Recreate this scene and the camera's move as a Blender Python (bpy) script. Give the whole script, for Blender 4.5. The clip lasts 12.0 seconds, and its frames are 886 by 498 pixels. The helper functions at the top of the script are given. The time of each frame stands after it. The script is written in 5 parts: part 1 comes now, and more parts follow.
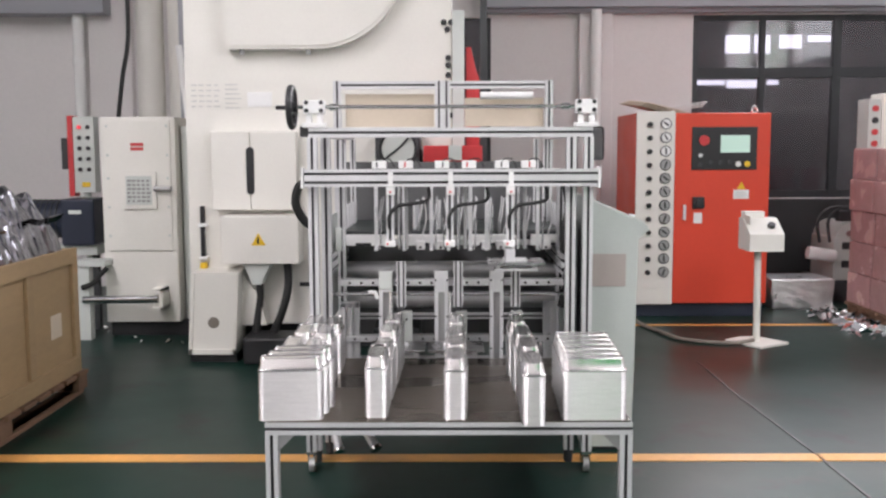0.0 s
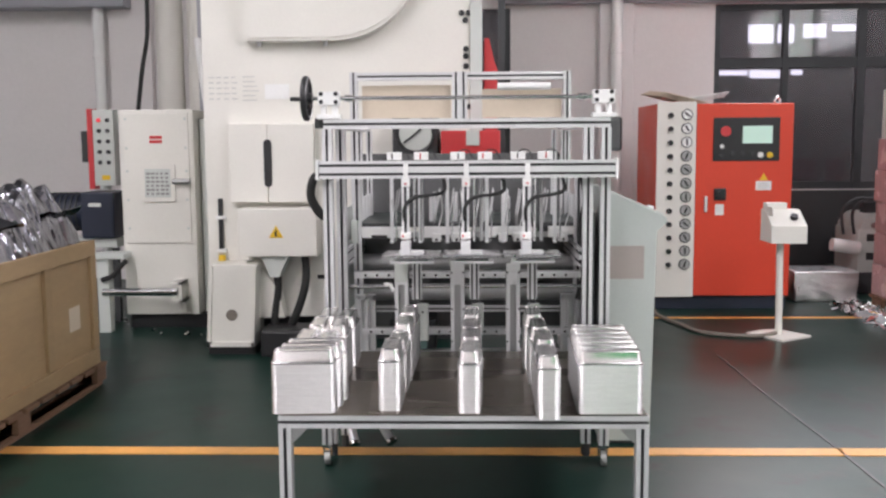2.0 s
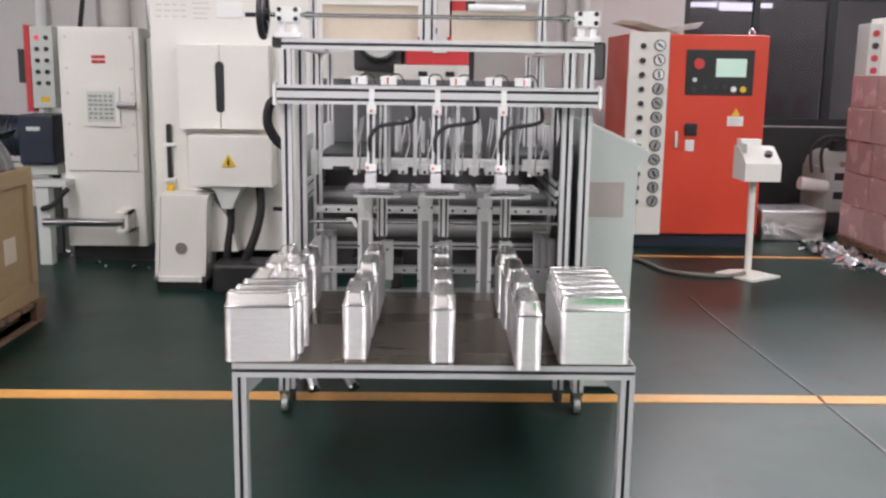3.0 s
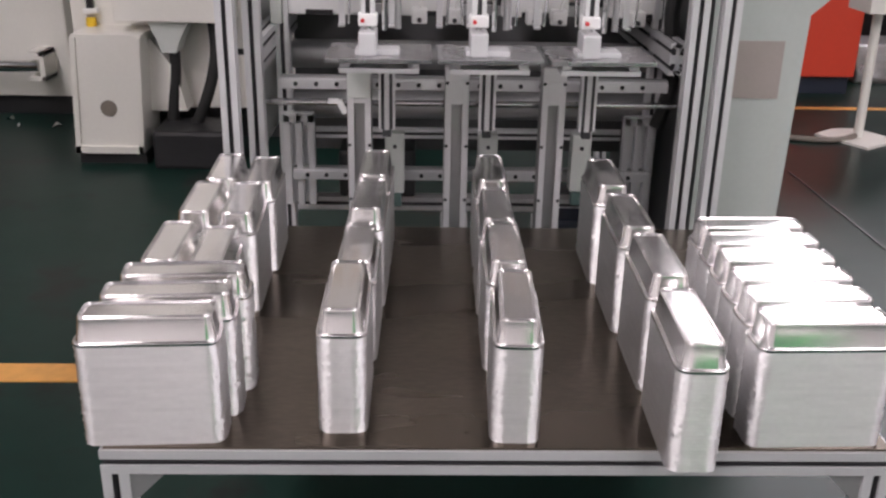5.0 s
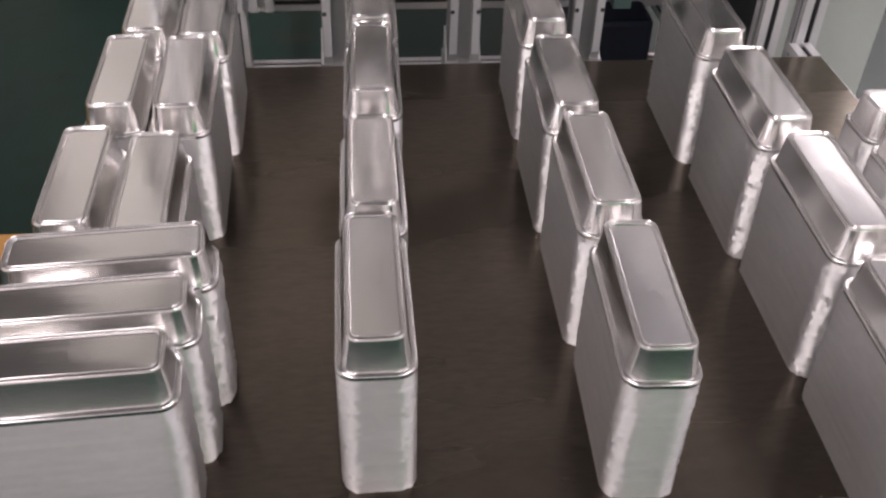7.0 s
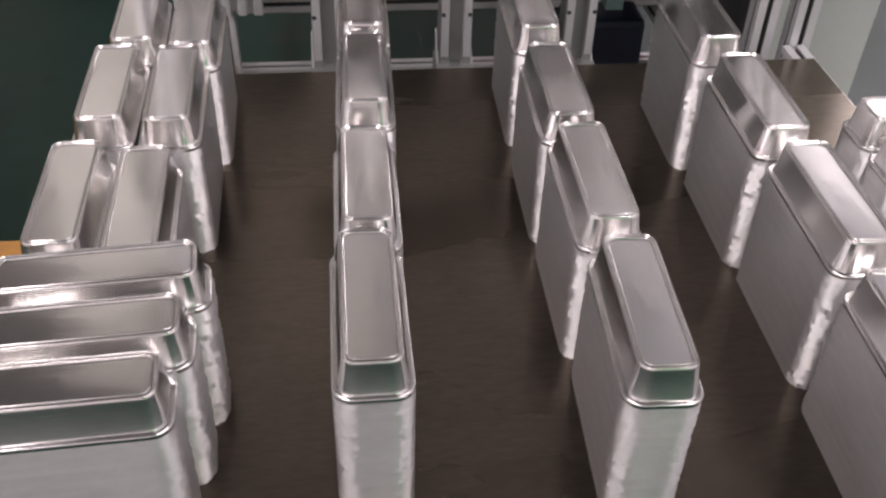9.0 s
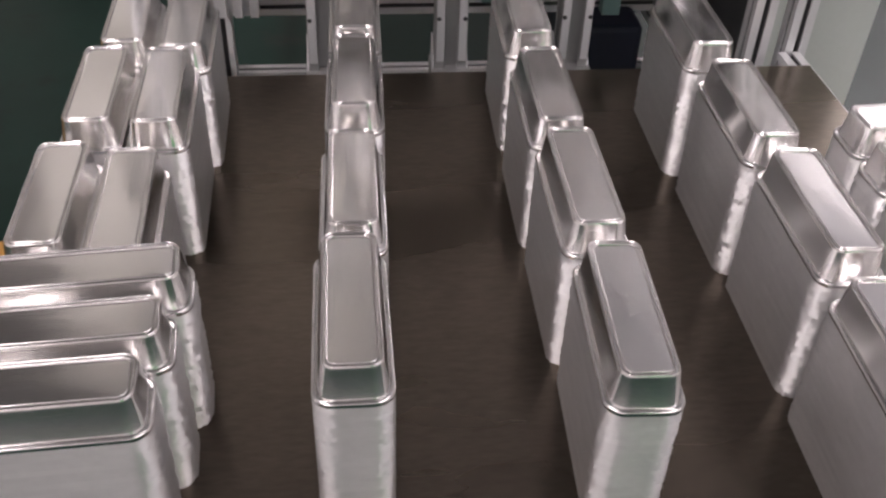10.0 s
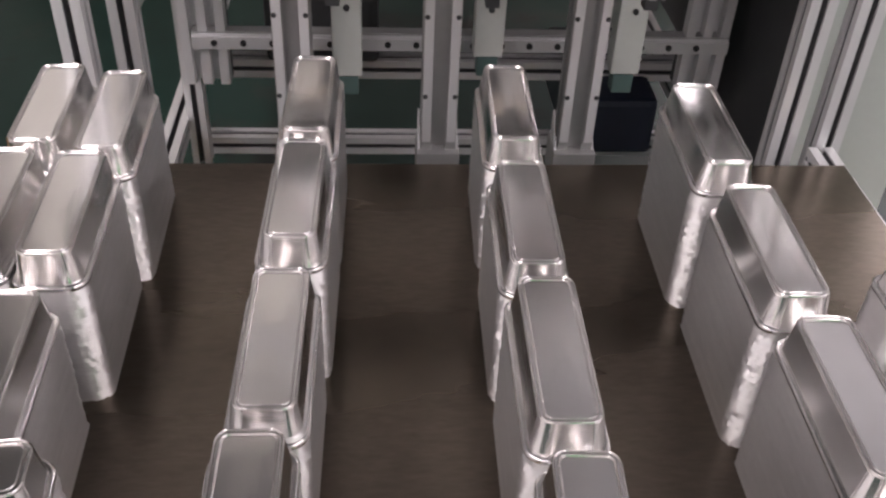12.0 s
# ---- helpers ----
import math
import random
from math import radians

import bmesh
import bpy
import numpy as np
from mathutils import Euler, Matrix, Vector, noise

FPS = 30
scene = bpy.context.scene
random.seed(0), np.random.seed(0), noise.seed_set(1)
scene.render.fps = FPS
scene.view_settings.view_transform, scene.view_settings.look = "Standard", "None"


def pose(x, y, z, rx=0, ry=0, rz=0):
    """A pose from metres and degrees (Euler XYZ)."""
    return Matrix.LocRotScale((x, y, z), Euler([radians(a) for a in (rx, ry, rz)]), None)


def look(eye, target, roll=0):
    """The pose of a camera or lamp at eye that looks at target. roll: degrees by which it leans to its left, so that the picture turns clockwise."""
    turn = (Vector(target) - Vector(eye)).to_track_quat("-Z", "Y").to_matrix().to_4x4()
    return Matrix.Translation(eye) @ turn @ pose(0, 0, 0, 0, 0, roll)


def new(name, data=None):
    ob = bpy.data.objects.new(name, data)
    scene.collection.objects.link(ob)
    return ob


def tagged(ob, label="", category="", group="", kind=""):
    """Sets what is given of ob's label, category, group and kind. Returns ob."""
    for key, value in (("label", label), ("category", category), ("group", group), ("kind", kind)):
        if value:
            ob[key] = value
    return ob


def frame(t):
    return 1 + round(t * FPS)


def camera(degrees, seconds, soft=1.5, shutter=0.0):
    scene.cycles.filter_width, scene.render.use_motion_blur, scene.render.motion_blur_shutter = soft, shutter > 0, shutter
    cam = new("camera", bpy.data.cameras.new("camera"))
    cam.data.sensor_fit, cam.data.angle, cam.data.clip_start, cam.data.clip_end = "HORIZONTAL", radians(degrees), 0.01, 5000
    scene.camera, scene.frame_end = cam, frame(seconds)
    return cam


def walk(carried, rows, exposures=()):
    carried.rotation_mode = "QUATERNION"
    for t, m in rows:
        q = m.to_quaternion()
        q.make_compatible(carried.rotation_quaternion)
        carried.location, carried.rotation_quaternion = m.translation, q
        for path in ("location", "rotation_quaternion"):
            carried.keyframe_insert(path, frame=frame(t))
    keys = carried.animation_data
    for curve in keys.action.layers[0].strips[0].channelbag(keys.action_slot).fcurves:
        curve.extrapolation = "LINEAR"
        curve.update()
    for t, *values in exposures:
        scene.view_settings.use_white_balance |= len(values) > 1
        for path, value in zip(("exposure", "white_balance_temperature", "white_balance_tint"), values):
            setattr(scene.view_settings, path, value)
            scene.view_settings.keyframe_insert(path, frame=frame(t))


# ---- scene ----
cam = camera(49.5, 12.0, 2.4)
PATH = [
    (0, (0.004, -0.061, 1.498), (-0.009, 1.929, 1.29), -0.2),
    (0.5, (0.003, -0.061, 1.506), (-0.011, 1.928, 1.298), -0.3),
    (1, (0.006, -0.057, 1.501), (-0.016, 1.932, 1.29), -0.4),
    (1.5, (0.014, -0.048, 1.502), (-0.021, 1.94, 1.283), -0.4),
    (2, (0.033, -0.026, 1.492), (-0.026, 1.961, 1.269), -0.4),
    (2.5, (0.042, 0.035, 1.488), (-0.001, 2.017, 1.223), 0.1),
    (2.7, (0.012, 0.107, 1.478), (0.025, 2.082, 1.165), 0.9),
    (4.3, (-0.108, 1.443, 1.441), (-0.029, 3.357, 0.864), 0.8),
    (4.5, (-0.126, 1.604, 1.436), (-0.008, 3.489, 0.771), 0.9),
    (5, (-0.14, 1.954, 1.419), (-0.088, 3.811, 0.676), 1.1),
    (5.5, (-0.213, 2.194, 1.398), (-0.089, 3.984, 0.515), 1.6),
    (6, (-0.296, 2.42, 1.398), (-0.083, 4.116, 0.36), 0.7),
    (6.5, (-0.28, 2.585, 1.397), (-0.141, 4.241, 0.284), 0.7),
    (7, (-0.275, 2.679, 1.406), (-0.106, 4.231, 0.157), 1.8),
    (7.5, (-0.285, 2.704, 1.413), (-0.09, 4.249, 0.159), 2.0),
    (9.5, (-0.275, 2.709, 1.418), (-0.085, 4.249, 0.155), 1.9),
    (10, (-0.258, 2.71, 1.417), (-0.075, 4.256, 0.161), 2.2),
    (10.5, (-0.226, 2.717, 1.42), (-0.065, 4.272, 0.173), 2.2),
    (11, (-0.19, 2.768, 1.42), (-0.023, 4.33, 0.181), 2.2),
    (11.5, (-0.165, 2.872, 1.415), (0.022, 4.413, 0.153), 3.5),
    (12, (-0.149, 2.985, 1.408), (-0.018, 4.556, 0.178), 2.8),
]
walk(cam, [(t, look(eye, target, roll)) for t, eye, target, roll in PATH], exposures=[(0, 1.72, 6450, 16), (2.7, 1.72, 6450, 16), (4.5, 1.46, 6550, 20), (6, 1.22, 6650, 22), (7.2, 1.28, 6750, 22), (11.0, 1.21, 6750, 22), (12, 1.36, 6750, 22)])

# ---- light ----
world = bpy.data.worlds.new("sky")
scene.world = world
world.use_nodes = True
_n = world.node_tree.nodes
_sky = _n.new("ShaderNodeTexSky")
_sky.sky_type, _sky.sun_disc, _sky.sun_elevation, _sky.sun_rotation = "NISHITA", False, radians(45), radians(301)
world.node_tree.links.new(_sky.outputs[0], _n["Background"].inputs[0])
_n["Background"].inputs[1].default_value = 0.05
# sun from the west, over the yard behind the loading door
_sun = bpy.data.lights.new("sun", "SUN")
_sun.energy, _sun.angle, _sun.color = 5.0, radians(0.53), (1.0, 0.97, 0.93)
new("sun", _sun).matrix_world = look((-1.0, 0.6, 1.17 * math.tan(radians(45))), (0, 0, 0))


def area(name, m, sx, sy, watts, colour=(1, 1, 1)):
    d = bpy.data.lights.new(name, "AREA")
    d.shape, d.size, d.size_y, d.energy, d.color = "RECTANGLE", sx, sy, watts, colour
    ob = new(name, d)
    ob.matrix_world = m
    return ob


# unseen fill lamps added under the closed roof; daylight at side and high windows
HALL = (-7.0, 7.5, -7.0, 10.5, 6.2)     # x0, x1, y0, y1, ceiling
ROOF_STRIPS = [(-3.6, 1.2), (3.8, 1.2)]
WARM = (1.0, 0.985, 0.975)
for (cx, w), watts in zip(ROOF_STRIPS, (205, 150)):
    area("roof_fill", pose(cx, -0.95, 6.17), w * 0.95, 9.6, watts, WARM)
for cy in (-4.0, -1.5, 1.0):
    area("side_window_light", pose(7.48, cy, 4.0, 0, -90, 180), 1.4, 2.1, 15, WARM)
area("high_window_light", pose(4.4, 10.48, 3.8, -90, 0, 0), 4.0, 1.15, 92, (0.98, 0.985, 1.0))


# ---- materials ----
def mat(name, base, rough=0.5, metal=0.0, vary=0.08, fine=60.0, coarse=3.0, bump=0.1, rough_vary=0.1, stretch=(1, 1, 1), random_tone=0.0, spec=0.5, depth=0.002):
    m = bpy.data.materials.new(name)
    m.use_nodes = True
    t = m.node_tree
    b = t.nodes["Principled BSDF"]
    b.inputs["Metallic"].default_value = metal
    b.inputs["Specular IOR Level"].default_value = spec
    co = t.nodes.new("ShaderNodeTexCoord")
    info = t.nodes.new("ShaderNodeObjectInfo")
    mp = t.nodes.new("ShaderNodeMapping")
    mp.inputs["Scale"].default_value = stretch
    t.links.new(co.outputs["Object"], mp.inputs["Vector"])
    add = t.nodes.new("ShaderNodeVectorMath")
    mul = t.nodes.new("ShaderNodeMath")
    mul.operation = "MULTIPLY"
    mul.inputs[1].default_value = 13.7
    t.links.new(info.outputs["Random"], mul.inputs[0])
    t.links.new(mp.outputs[0], add.inputs[0])
    t.links.new(mul.outputs[0], add.inputs[1])
    n1, n2 = t.nodes.new("ShaderNodeTexNoise"), t.nodes.new("ShaderNodeTexNoise")
    n1.inputs["Scale"].default_value, n1.inputs["Detail"].default_value = fine, 6
    n2.inputs["Scale"].default_value, n2.inputs["Detail"].default_value = coarse, 5
    for n in (n1, n2):
        t.links.new(add.outputs[0], n.inputs["Vector"])
    mix = t.nodes.new("ShaderNodeMath")
    mix.operation = "MULTIPLY_ADD"
    mix.inputs[1].default_value = 0.35
    t.links.new(n1.outputs[0], mix.inputs[0])
    sc = t.nodes.new("ShaderNodeMath")
    sc.operation = "MULTIPLY"
    sc.inputs[1].default_value = 0.65
    t.links.new(n2.outputs[0], sc.inputs[0])
    t.links.new(sc.outputs[0], mix.inputs[2])
    ramp = t.nodes.new("ShaderNodeMapRange")
    ramp.inputs[1].default_value, ramp.inputs[2].default_value = 0.3, 0.7
    ramp.inputs[3].default_value, ramp.inputs[4].default_value = 1 - vary, 1 + vary
    t.links.new(mix.outputs[0], ramp.inputs[0])
    tone = t.nodes.new("ShaderNodeMapRange")
    tone.inputs[3].default_value, tone.inputs[4].default_value = 1 - random_tone, 1 + random_tone
    t.links.new(info.outputs["Random"], tone.inputs[0])
    both = t.nodes.new("ShaderNodeMath")
    both.operation = "MULTIPLY"
    t.links.new(ramp.outputs[0], both.inputs[0])
    t.links.new(tone.outputs[0], both.inputs[1])
    col = t.nodes.new("ShaderNodeVectorMath")
    col.operation = "SCALE"
    col.inputs[0].default_value = base
    t.links.new(both.outputs[0], col.inputs["Scale"])
    t.links.new(col.outputs[0], b.inputs["Base Color"])
    rr = t.nodes.new("ShaderNodeMapRange")
    rr.inputs[1].default_value, rr.inputs[2].default_value = 0.3, 0.7
    rr.inputs[3].default_value, rr.inputs[4].default_value = max(0.03, rough - rough_vary), min(1, rough + rough_vary)
    t.links.new(n2.outputs[0], rr.inputs[0])
    t.links.new(rr.outputs[0], b.inputs["Roughness"])
    if bump:
        bp = t.nodes.new("ShaderNodeBump")
        bp.inputs["Strength"].default_value, bp.inputs["Distance"].default_value = bump, depth
        t.links.new(mix.outputs[0], bp.inputs["Height"])
        t.links.new(bp.outputs[0], b.inputs["Normal"])
    return m


def glowing(name, colour, strength):
    m = bpy.data.materials.new(name)
    m.use_nodes = True
    b = m.node_tree.nodes["Principled BSDF"]
    b.inputs["Base Color"].default_value = (*colour, 1)
    b.inputs["Emission Color"].default_value = (*colour, 1)
    b.inputs["Emission Strength"].default_value = strength
    return m


FOIL = mat("aluminium_foil", (0.80, 0.785, 0.775), 0.19, 1.0, 0.05, 18, 7, 0.16, 0.05, random_tone=0.05, depth=0.0015)
FOIL_EDGE = mat("pleated_foil_rims", (0.82, 0.81, 0.81), 0.42, 1.0, 0.06, 90, 14, 0.05, 0.03, (1, 1, 0.6), random_tone=0.012, depth=0.0006)
# the fine rims spread the light up and down
_t = FOIL_EDGE.node_tree
_g = _t.nodes.new("ShaderNodeTangent")
_g.direction_type, _g.axis = "RADIAL", "Z"
_t.links.new(_g.outputs[0], _t.nodes["Principled BSDF"].inputs["Tangent"])
_t.nodes["Principled BSDF"].inputs["Anisotropic"].default_value = 0.7
_t.nodes["Principled BSDF"].inputs["Anisotropic Rotation"].default_value = 0.25
ALU = mat("anodised_aluminium", (0.72, 0.72, 0.73), 0.38, 0.4, 0.04, 140, 5, 0.05, 0.06, (1, 1, 0.15), 0.03)
PLATE = mat("rolled_plate", (0.46, 0.46, 0.47), 0.26, 1.0, 0.06, 60, 5, 0.06, 0.04)
SLATE = mat("slate_grey_paint", (0.11, 0.11, 0.112), 0.5, 0, 0.12, 60, 3, 0.08)
SLIDER = mat("teal_slider", (0.10, 0.17, 0.16), 0.5, 0.0, 0.05, 60, 5, 0.05, 0.05)
CYLINDER = mat("bright_anodised_cylinder", (0.82, 0.82, 0.83), 0.32, 0.25, 0.03, 140, 5, 0.03, 0.05)
ALU_DARK = mat("dull_aluminium", (0.42, 0.42, 0.42), 0.45, 0.6, 0.07, 80, 6, 0.08, 0.08, random_tone=0.06)
# uneven sheet; its broad tone patches also stand for blurred reflections
STEEL = mat("brushed_sheet_steel", (0.205, 0.170, 0.138), 0.29, 0.95, 0.30, 160, 3.6, 0.06, 0.09, (0.3, 1, 1))
CHROME = mat("bright_steel", (0.75, 0.75, 0.75), 0.18, 1.0, 0.03, 60, 5, 0.02, 0.05)
CREAM = mat("cream_machine_paint", (0.82, 0.80, 0.745), 0.42, 0, 0.04, 60, 1.6, 0.06, 0.08)
WHITE = mat("white_paint", (0.88, 0.88, 0.87), 0.35, 0, 0.04, 60, 3, 0.05)
PALE = mat("pale_grey_paint", (0.62, 0.65, 0.62), 0.45, 0, 0.05, 70, 2, 0.05)
GREYGREEN = mat("grey_green_paint", (0.50, 0.545, 0.515), 0.42, 0, 0.05, 70, 2.5, 0.08)
ORANGE = mat("orange_red_paint", (0.74, 0.066, 0.030), 0.38, 0, 0.06, 50, 1.8, 0.06)
RED = mat("red_paint", (0.62, 0.05, 0.055), 0.4, 0, 0.08, 50, 3, 0.06)
BLACK = mat("black_plastic", (0.022, 0.022, 0.024), 0.42, 0, 0.2, 80, 6, 0.1)
RUBBER = mat("black_rubber_hose", (0.018, 0.018, 0.018), 0.55, 0, 0.2, 90, 8, 0.2)
BELT = mat("dark_green_belt", (0.035, 0.045, 0.043), 0.5, 0, 0.15, 120, 5, 0.15)
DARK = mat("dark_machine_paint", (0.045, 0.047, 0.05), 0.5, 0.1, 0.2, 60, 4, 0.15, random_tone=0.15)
NAVY = mat("navy_motor_paint", (0.016, 0.022, 0.042), 0.45, 0, 0.15, 60, 4, 0.1)
WALL = mat("painted_plaster", (0.80, 0.768, 0.762), 0.8, 0, 0.05, 30, 0.7, 0.12, depth=0.004)
CEIL = mat("roof_sheeting", (0.30, 0.30, 0.31), 0.7, 0, 0.08, 20, 0.8, 0.1)
GREYBEAM = mat("grey_trunking", (0.36, 0.37, 0.40), 0.5, 0.1, 0.06, 40, 2, 0.08)
WOOD = mat("raw_plywood", (0.37, 0.255, 0.137), 0.62, 0, 0.14, 45, 4, 0.2, 0.08, (1, 0.25, 1), 0.08)
WOOD_DARK = mat("weathered_pallet_wood", (0.20, 0.115, 0.07), 0.75, 0, 0.25, 40, 4, 0.35, 0.08, (1, 0.2, 1), 0.15)
CARD = mat("cardboard", (0.64, 0.55, 0.44), 0.75, 0, 0.06, 40, 3, 0.08)
YELLOW = mat("yellow_label", (0.85, 0.55, 0.03), 0.5, 0, 0.05, 60, 4, 0.03)
TAPE = mat("worn_orange_floor_line", (0.72, 0.36, 0.10), 0.5, 0, 0.22, 28, 1.6, 0.1, 0.12)
PINK = mat("film_wrapped_pink_cartons", (0.50, 0.30, 0.30), 0.22, 0, 0.15, 40, 5, 0.5, 0.12, random_tone=0.08, depth=0.01)
# leaf green raised so that the foil reflects more of it
LEAF = mat("reflector_leaves", (0.085, 0.40, 0.13), 0.55, 0, 0.35, 14, 1.2, 0.1, random_tone=0.1)
YARD = mat("worn_concrete", (0.20, 0.20, 0.19), 0.8, 0, 0.12, 30, 0.8, 0.15)
BALE = mat("pressed_foil", (0.74, 0.74, 0.75), 0.36, 1.0, 0.12, 40, 9, 0.6, 0.1, depth=0.008)
GLOSS_WHITE = mat("glossy_white_plastic", (0.90, 0.90, 0.89), 0.12, 0, 0.02, 60, 3, 0.02, 0.03)
SCRAP = mat("shredded_foil", (0.80, 0.80, 0.80), 0.16, 1.0, 0.1, 25, 7, 0.4, 0.08, random_tone=0.1, depth=0.01)
# dark tone painted in for the shade inside the profile slots
SLOT_SHADE = mat("painted_slot_shade", (0.075, 0.075, 0.08), 0.55, 0, 0.1, 60, 6, 0.05)
FRAME = mat("dark_window_frame", (0.035, 0.038, 0.042), 0.45, 0.2, 0.1, 60, 4, 0.05)
BROWNLABEL = mat("engraved_label", (0.42, 0.37, 0.34), 0.5, 0.2, 0.06, 120, 12, 0.1)
DARKPRINT = mat("dark_print", (0.30, 0.30, 0.29), 0.7, 0, 0.1, 60, 4, 0.0)
GREYPRINT = mat("grey_print", (0.60, 0.60, 0.58), 0.7, 0, 0.1, 60, 4, 0.0)
BROWN_CABLE = mat("brown_floor_cable", (0.22, 0.19, 0.16), 0.6, 0, 0.1, 60, 4, 0.1)
PANE_GLINT = glowing("pane_glint", (0.9, 0.92, 1.0), 0.9)
SCREEN = glowing("lit_screen", (0.50, 0.70, 0.60), 0.10)
REDLAMP = glowing("red_button_lamp", (0.9, 0.06, 0.08), 0.15)
FILM = mat("dark_metallised_film", (0.30, 0.30, 0.33), 0.13, 1.0, 0.3, 25, 5, 0.4, 0.08, random_tone=0.2, depth=0.01)


def floor_material():
    m = mat("green_epoxy_floor", (0.0073, 0.0285, 0.022), 0.38, 0, 0.30, 9, 0.55, 0.06, 0.10, depth=0.003, spec=0.2)
    t = m.node_tree
    b = t.nodes["Principled BSDF"]
    old = b.inputs["Base Color"].links[0].from_socket
    co = t.nodes.new("ShaderNodeTexCoord")
    n = t.nodes.new("ShaderNodeTexNoise")
    n.inputs["Scale"].default_value, n.inputs["Detail"].default_value, n.inputs["Roughness"].default_value = 1.3, 9, 0.68
    t.links.new(co.outputs["Object"], n.inputs["Vector"])
    r = t.nodes.new("ShaderNodeMapRange")
    r.inputs[1].default_value, r.inputs[2].default_value = 0.56, 0.74
    t.links.new(n.outputs[0], r.inputs[0])
    mx = t.nodes.new("ShaderNodeMix")
    mx.data_type = "RGBA"
    mx.inputs["B"].default_value = (0.05, 0.042, 0.037, 1)
    t.links.new(r.outputs[0], mx.inputs["Factor"])
    t.links.new(old, mx.inputs["A"])
    o = t.nodes.new("ShaderNodeTexNoise")
    o.inputs["Scale"].default_value, o.inputs["Detail"].default_value, o.inputs["Roughness"].default_value = 2.6, 7, 0.6
    t.links.new(co.outputs["Object"], o.inputs["Vector"])
    k = t.nodes.new("ShaderNodeMapRange")
    k.inputs[1].default_value, k.inputs[2].default_value, k.inputs[4].default_value = 0.57, 0.66, 0.75
    t.links.new(o.outputs[0], k.inputs[0])
    my = t.nodes.new("ShaderNodeMix")
    my.data_type = "RGBA"
    my.inputs["B"].default_value = (0.009, 0.010, 0.010, 1)
    t.links.new(k.outputs[0], my.inputs["Factor"])
    t.links.new(mx.outputs["Result"], my.inputs["A"])
    t.links.new(my.outputs["Result"], b.inputs["Base Color"])
    return m


FLOOR = floor_material()


def glass_material():
    m = bpy.data.materials.new("window_glass")
    m.use_nodes = True
    b = m.node_tree.nodes["Principled BSDF"]
    b.inputs["Base Color"].default_value = (0.42, 0.40, 0.44, 1)
    b.inputs["Roughness"].default_value = 0.04
    b.inputs["Metallic"].default_value = 0.0
    b.inputs["IOR"].default_value = 1.5
    b.inputs["Transmission Weight"].default_value = 0.9
    return m


GLASS = glass_material()


# ---- mesh tools ----
def box(bm, c, s, bevel=0.0, turn=None):
    r = bmesh.ops.create_cube(bm, size=1.0)
    vs = r["verts"]
    bmesh.ops.scale(bm, vec=s, verts=vs)
    if bevel > 0:
        es = list({e for v in vs for e in v.link_edges})
        made = bmesh.ops.bevel(bm, geom=es, offset=bevel, segments=2, affect="EDGES", profile=0.6)
        vs = list({v for f in made["faces"] for v in f.verts} | {v for v in vs if v.is_valid})
    if turn is not None:
        bmesh.ops.rotate(bm, cent=(0, 0, 0), matrix=turn, verts=vs)
    bmesh.ops.translate(bm, vec=c, verts=vs)
    return vs


def span(bm, a, b, bevel=0.0):
    """A box from corner a to corner b."""
    return box(bm, [(p + q) / 2 for p, q in zip(a, b)], [abs(q - p) for p, q in zip(a, b)], bevel)


def rod(bm, a, b, r, seg=14, r2=None):
    a, b = Vector(a), Vector(b)
    d = b - a
    made = bmesh.ops.create_cone(bm, cap_ends=True, segments=seg, radius1=r, radius2=r if r2 is None else r2, depth=d.length)
    vs = made["verts"]
    bmesh.ops.rotate(bm, cent=(0, 0, 0), matrix=d.to_track_quat("Z", "Y").to_matrix(), verts=vs)
    bmesh.ops.translate(bm, vec=(a + b) / 2, verts=vs)
    return vs


def prism(bm, pts, axis, lo, hi):
    """A flat outline pts pushed along one axis from lo to hi."""
    def put(p, h):
        return {"x": (h, p[0], p[1]), "y": (p[0], h, p[1]), "z": (p[0], p[1], h)}[axis]
    a = [bm.verts.new(put(p, lo)) for p in pts]
    b = [bm.verts.new(put(p, hi)) for p in pts]
    n = len(pts)
    bm.faces.new(a), bm.faces.new(b[::-1])
    for i in range(n):
        bm.faces.new((a[i], b[i], b[(i + 1) % n], a[(i + 1) % n]))
    bmesh.ops.recalc_face_normals(bm, faces=bm.faces)


def slot_outline(w, h, nw, nh, mouth=0.012, deep=0.015):
    """The section of a slotted profile, w by h, with nw and nh slots on its sides."""
    pts = []

    def side(length, n, fn):
        pitch = length / n
        out = [(-length / 2, 0)]
        for k in range(n):
            c = -length / 2 + pitch * (k + 0.5)
            lip, wide = 0.004, mouth * 0.85
            out += [(c - mouth / 2, 0), (c - mouth / 2, lip), (c - wide, lip), (c - wide, deep), (c + wide, deep), (c + wide, lip), (c + mouth / 2, lip), (c + mouth / 2, 0)]
        pts.extend(fn(u, v) for u, v in out)
    side(w, nw, lambda u, v: (u, -h / 2 + v))
    side(h, nh, lambda u, v: (w / 2 - v, u))
    side(w, nw, lambda u, v: (-u, h / 2 - v))
    side(h, nh, lambda u, v: (-w / 2 + v, -u))
    return pts


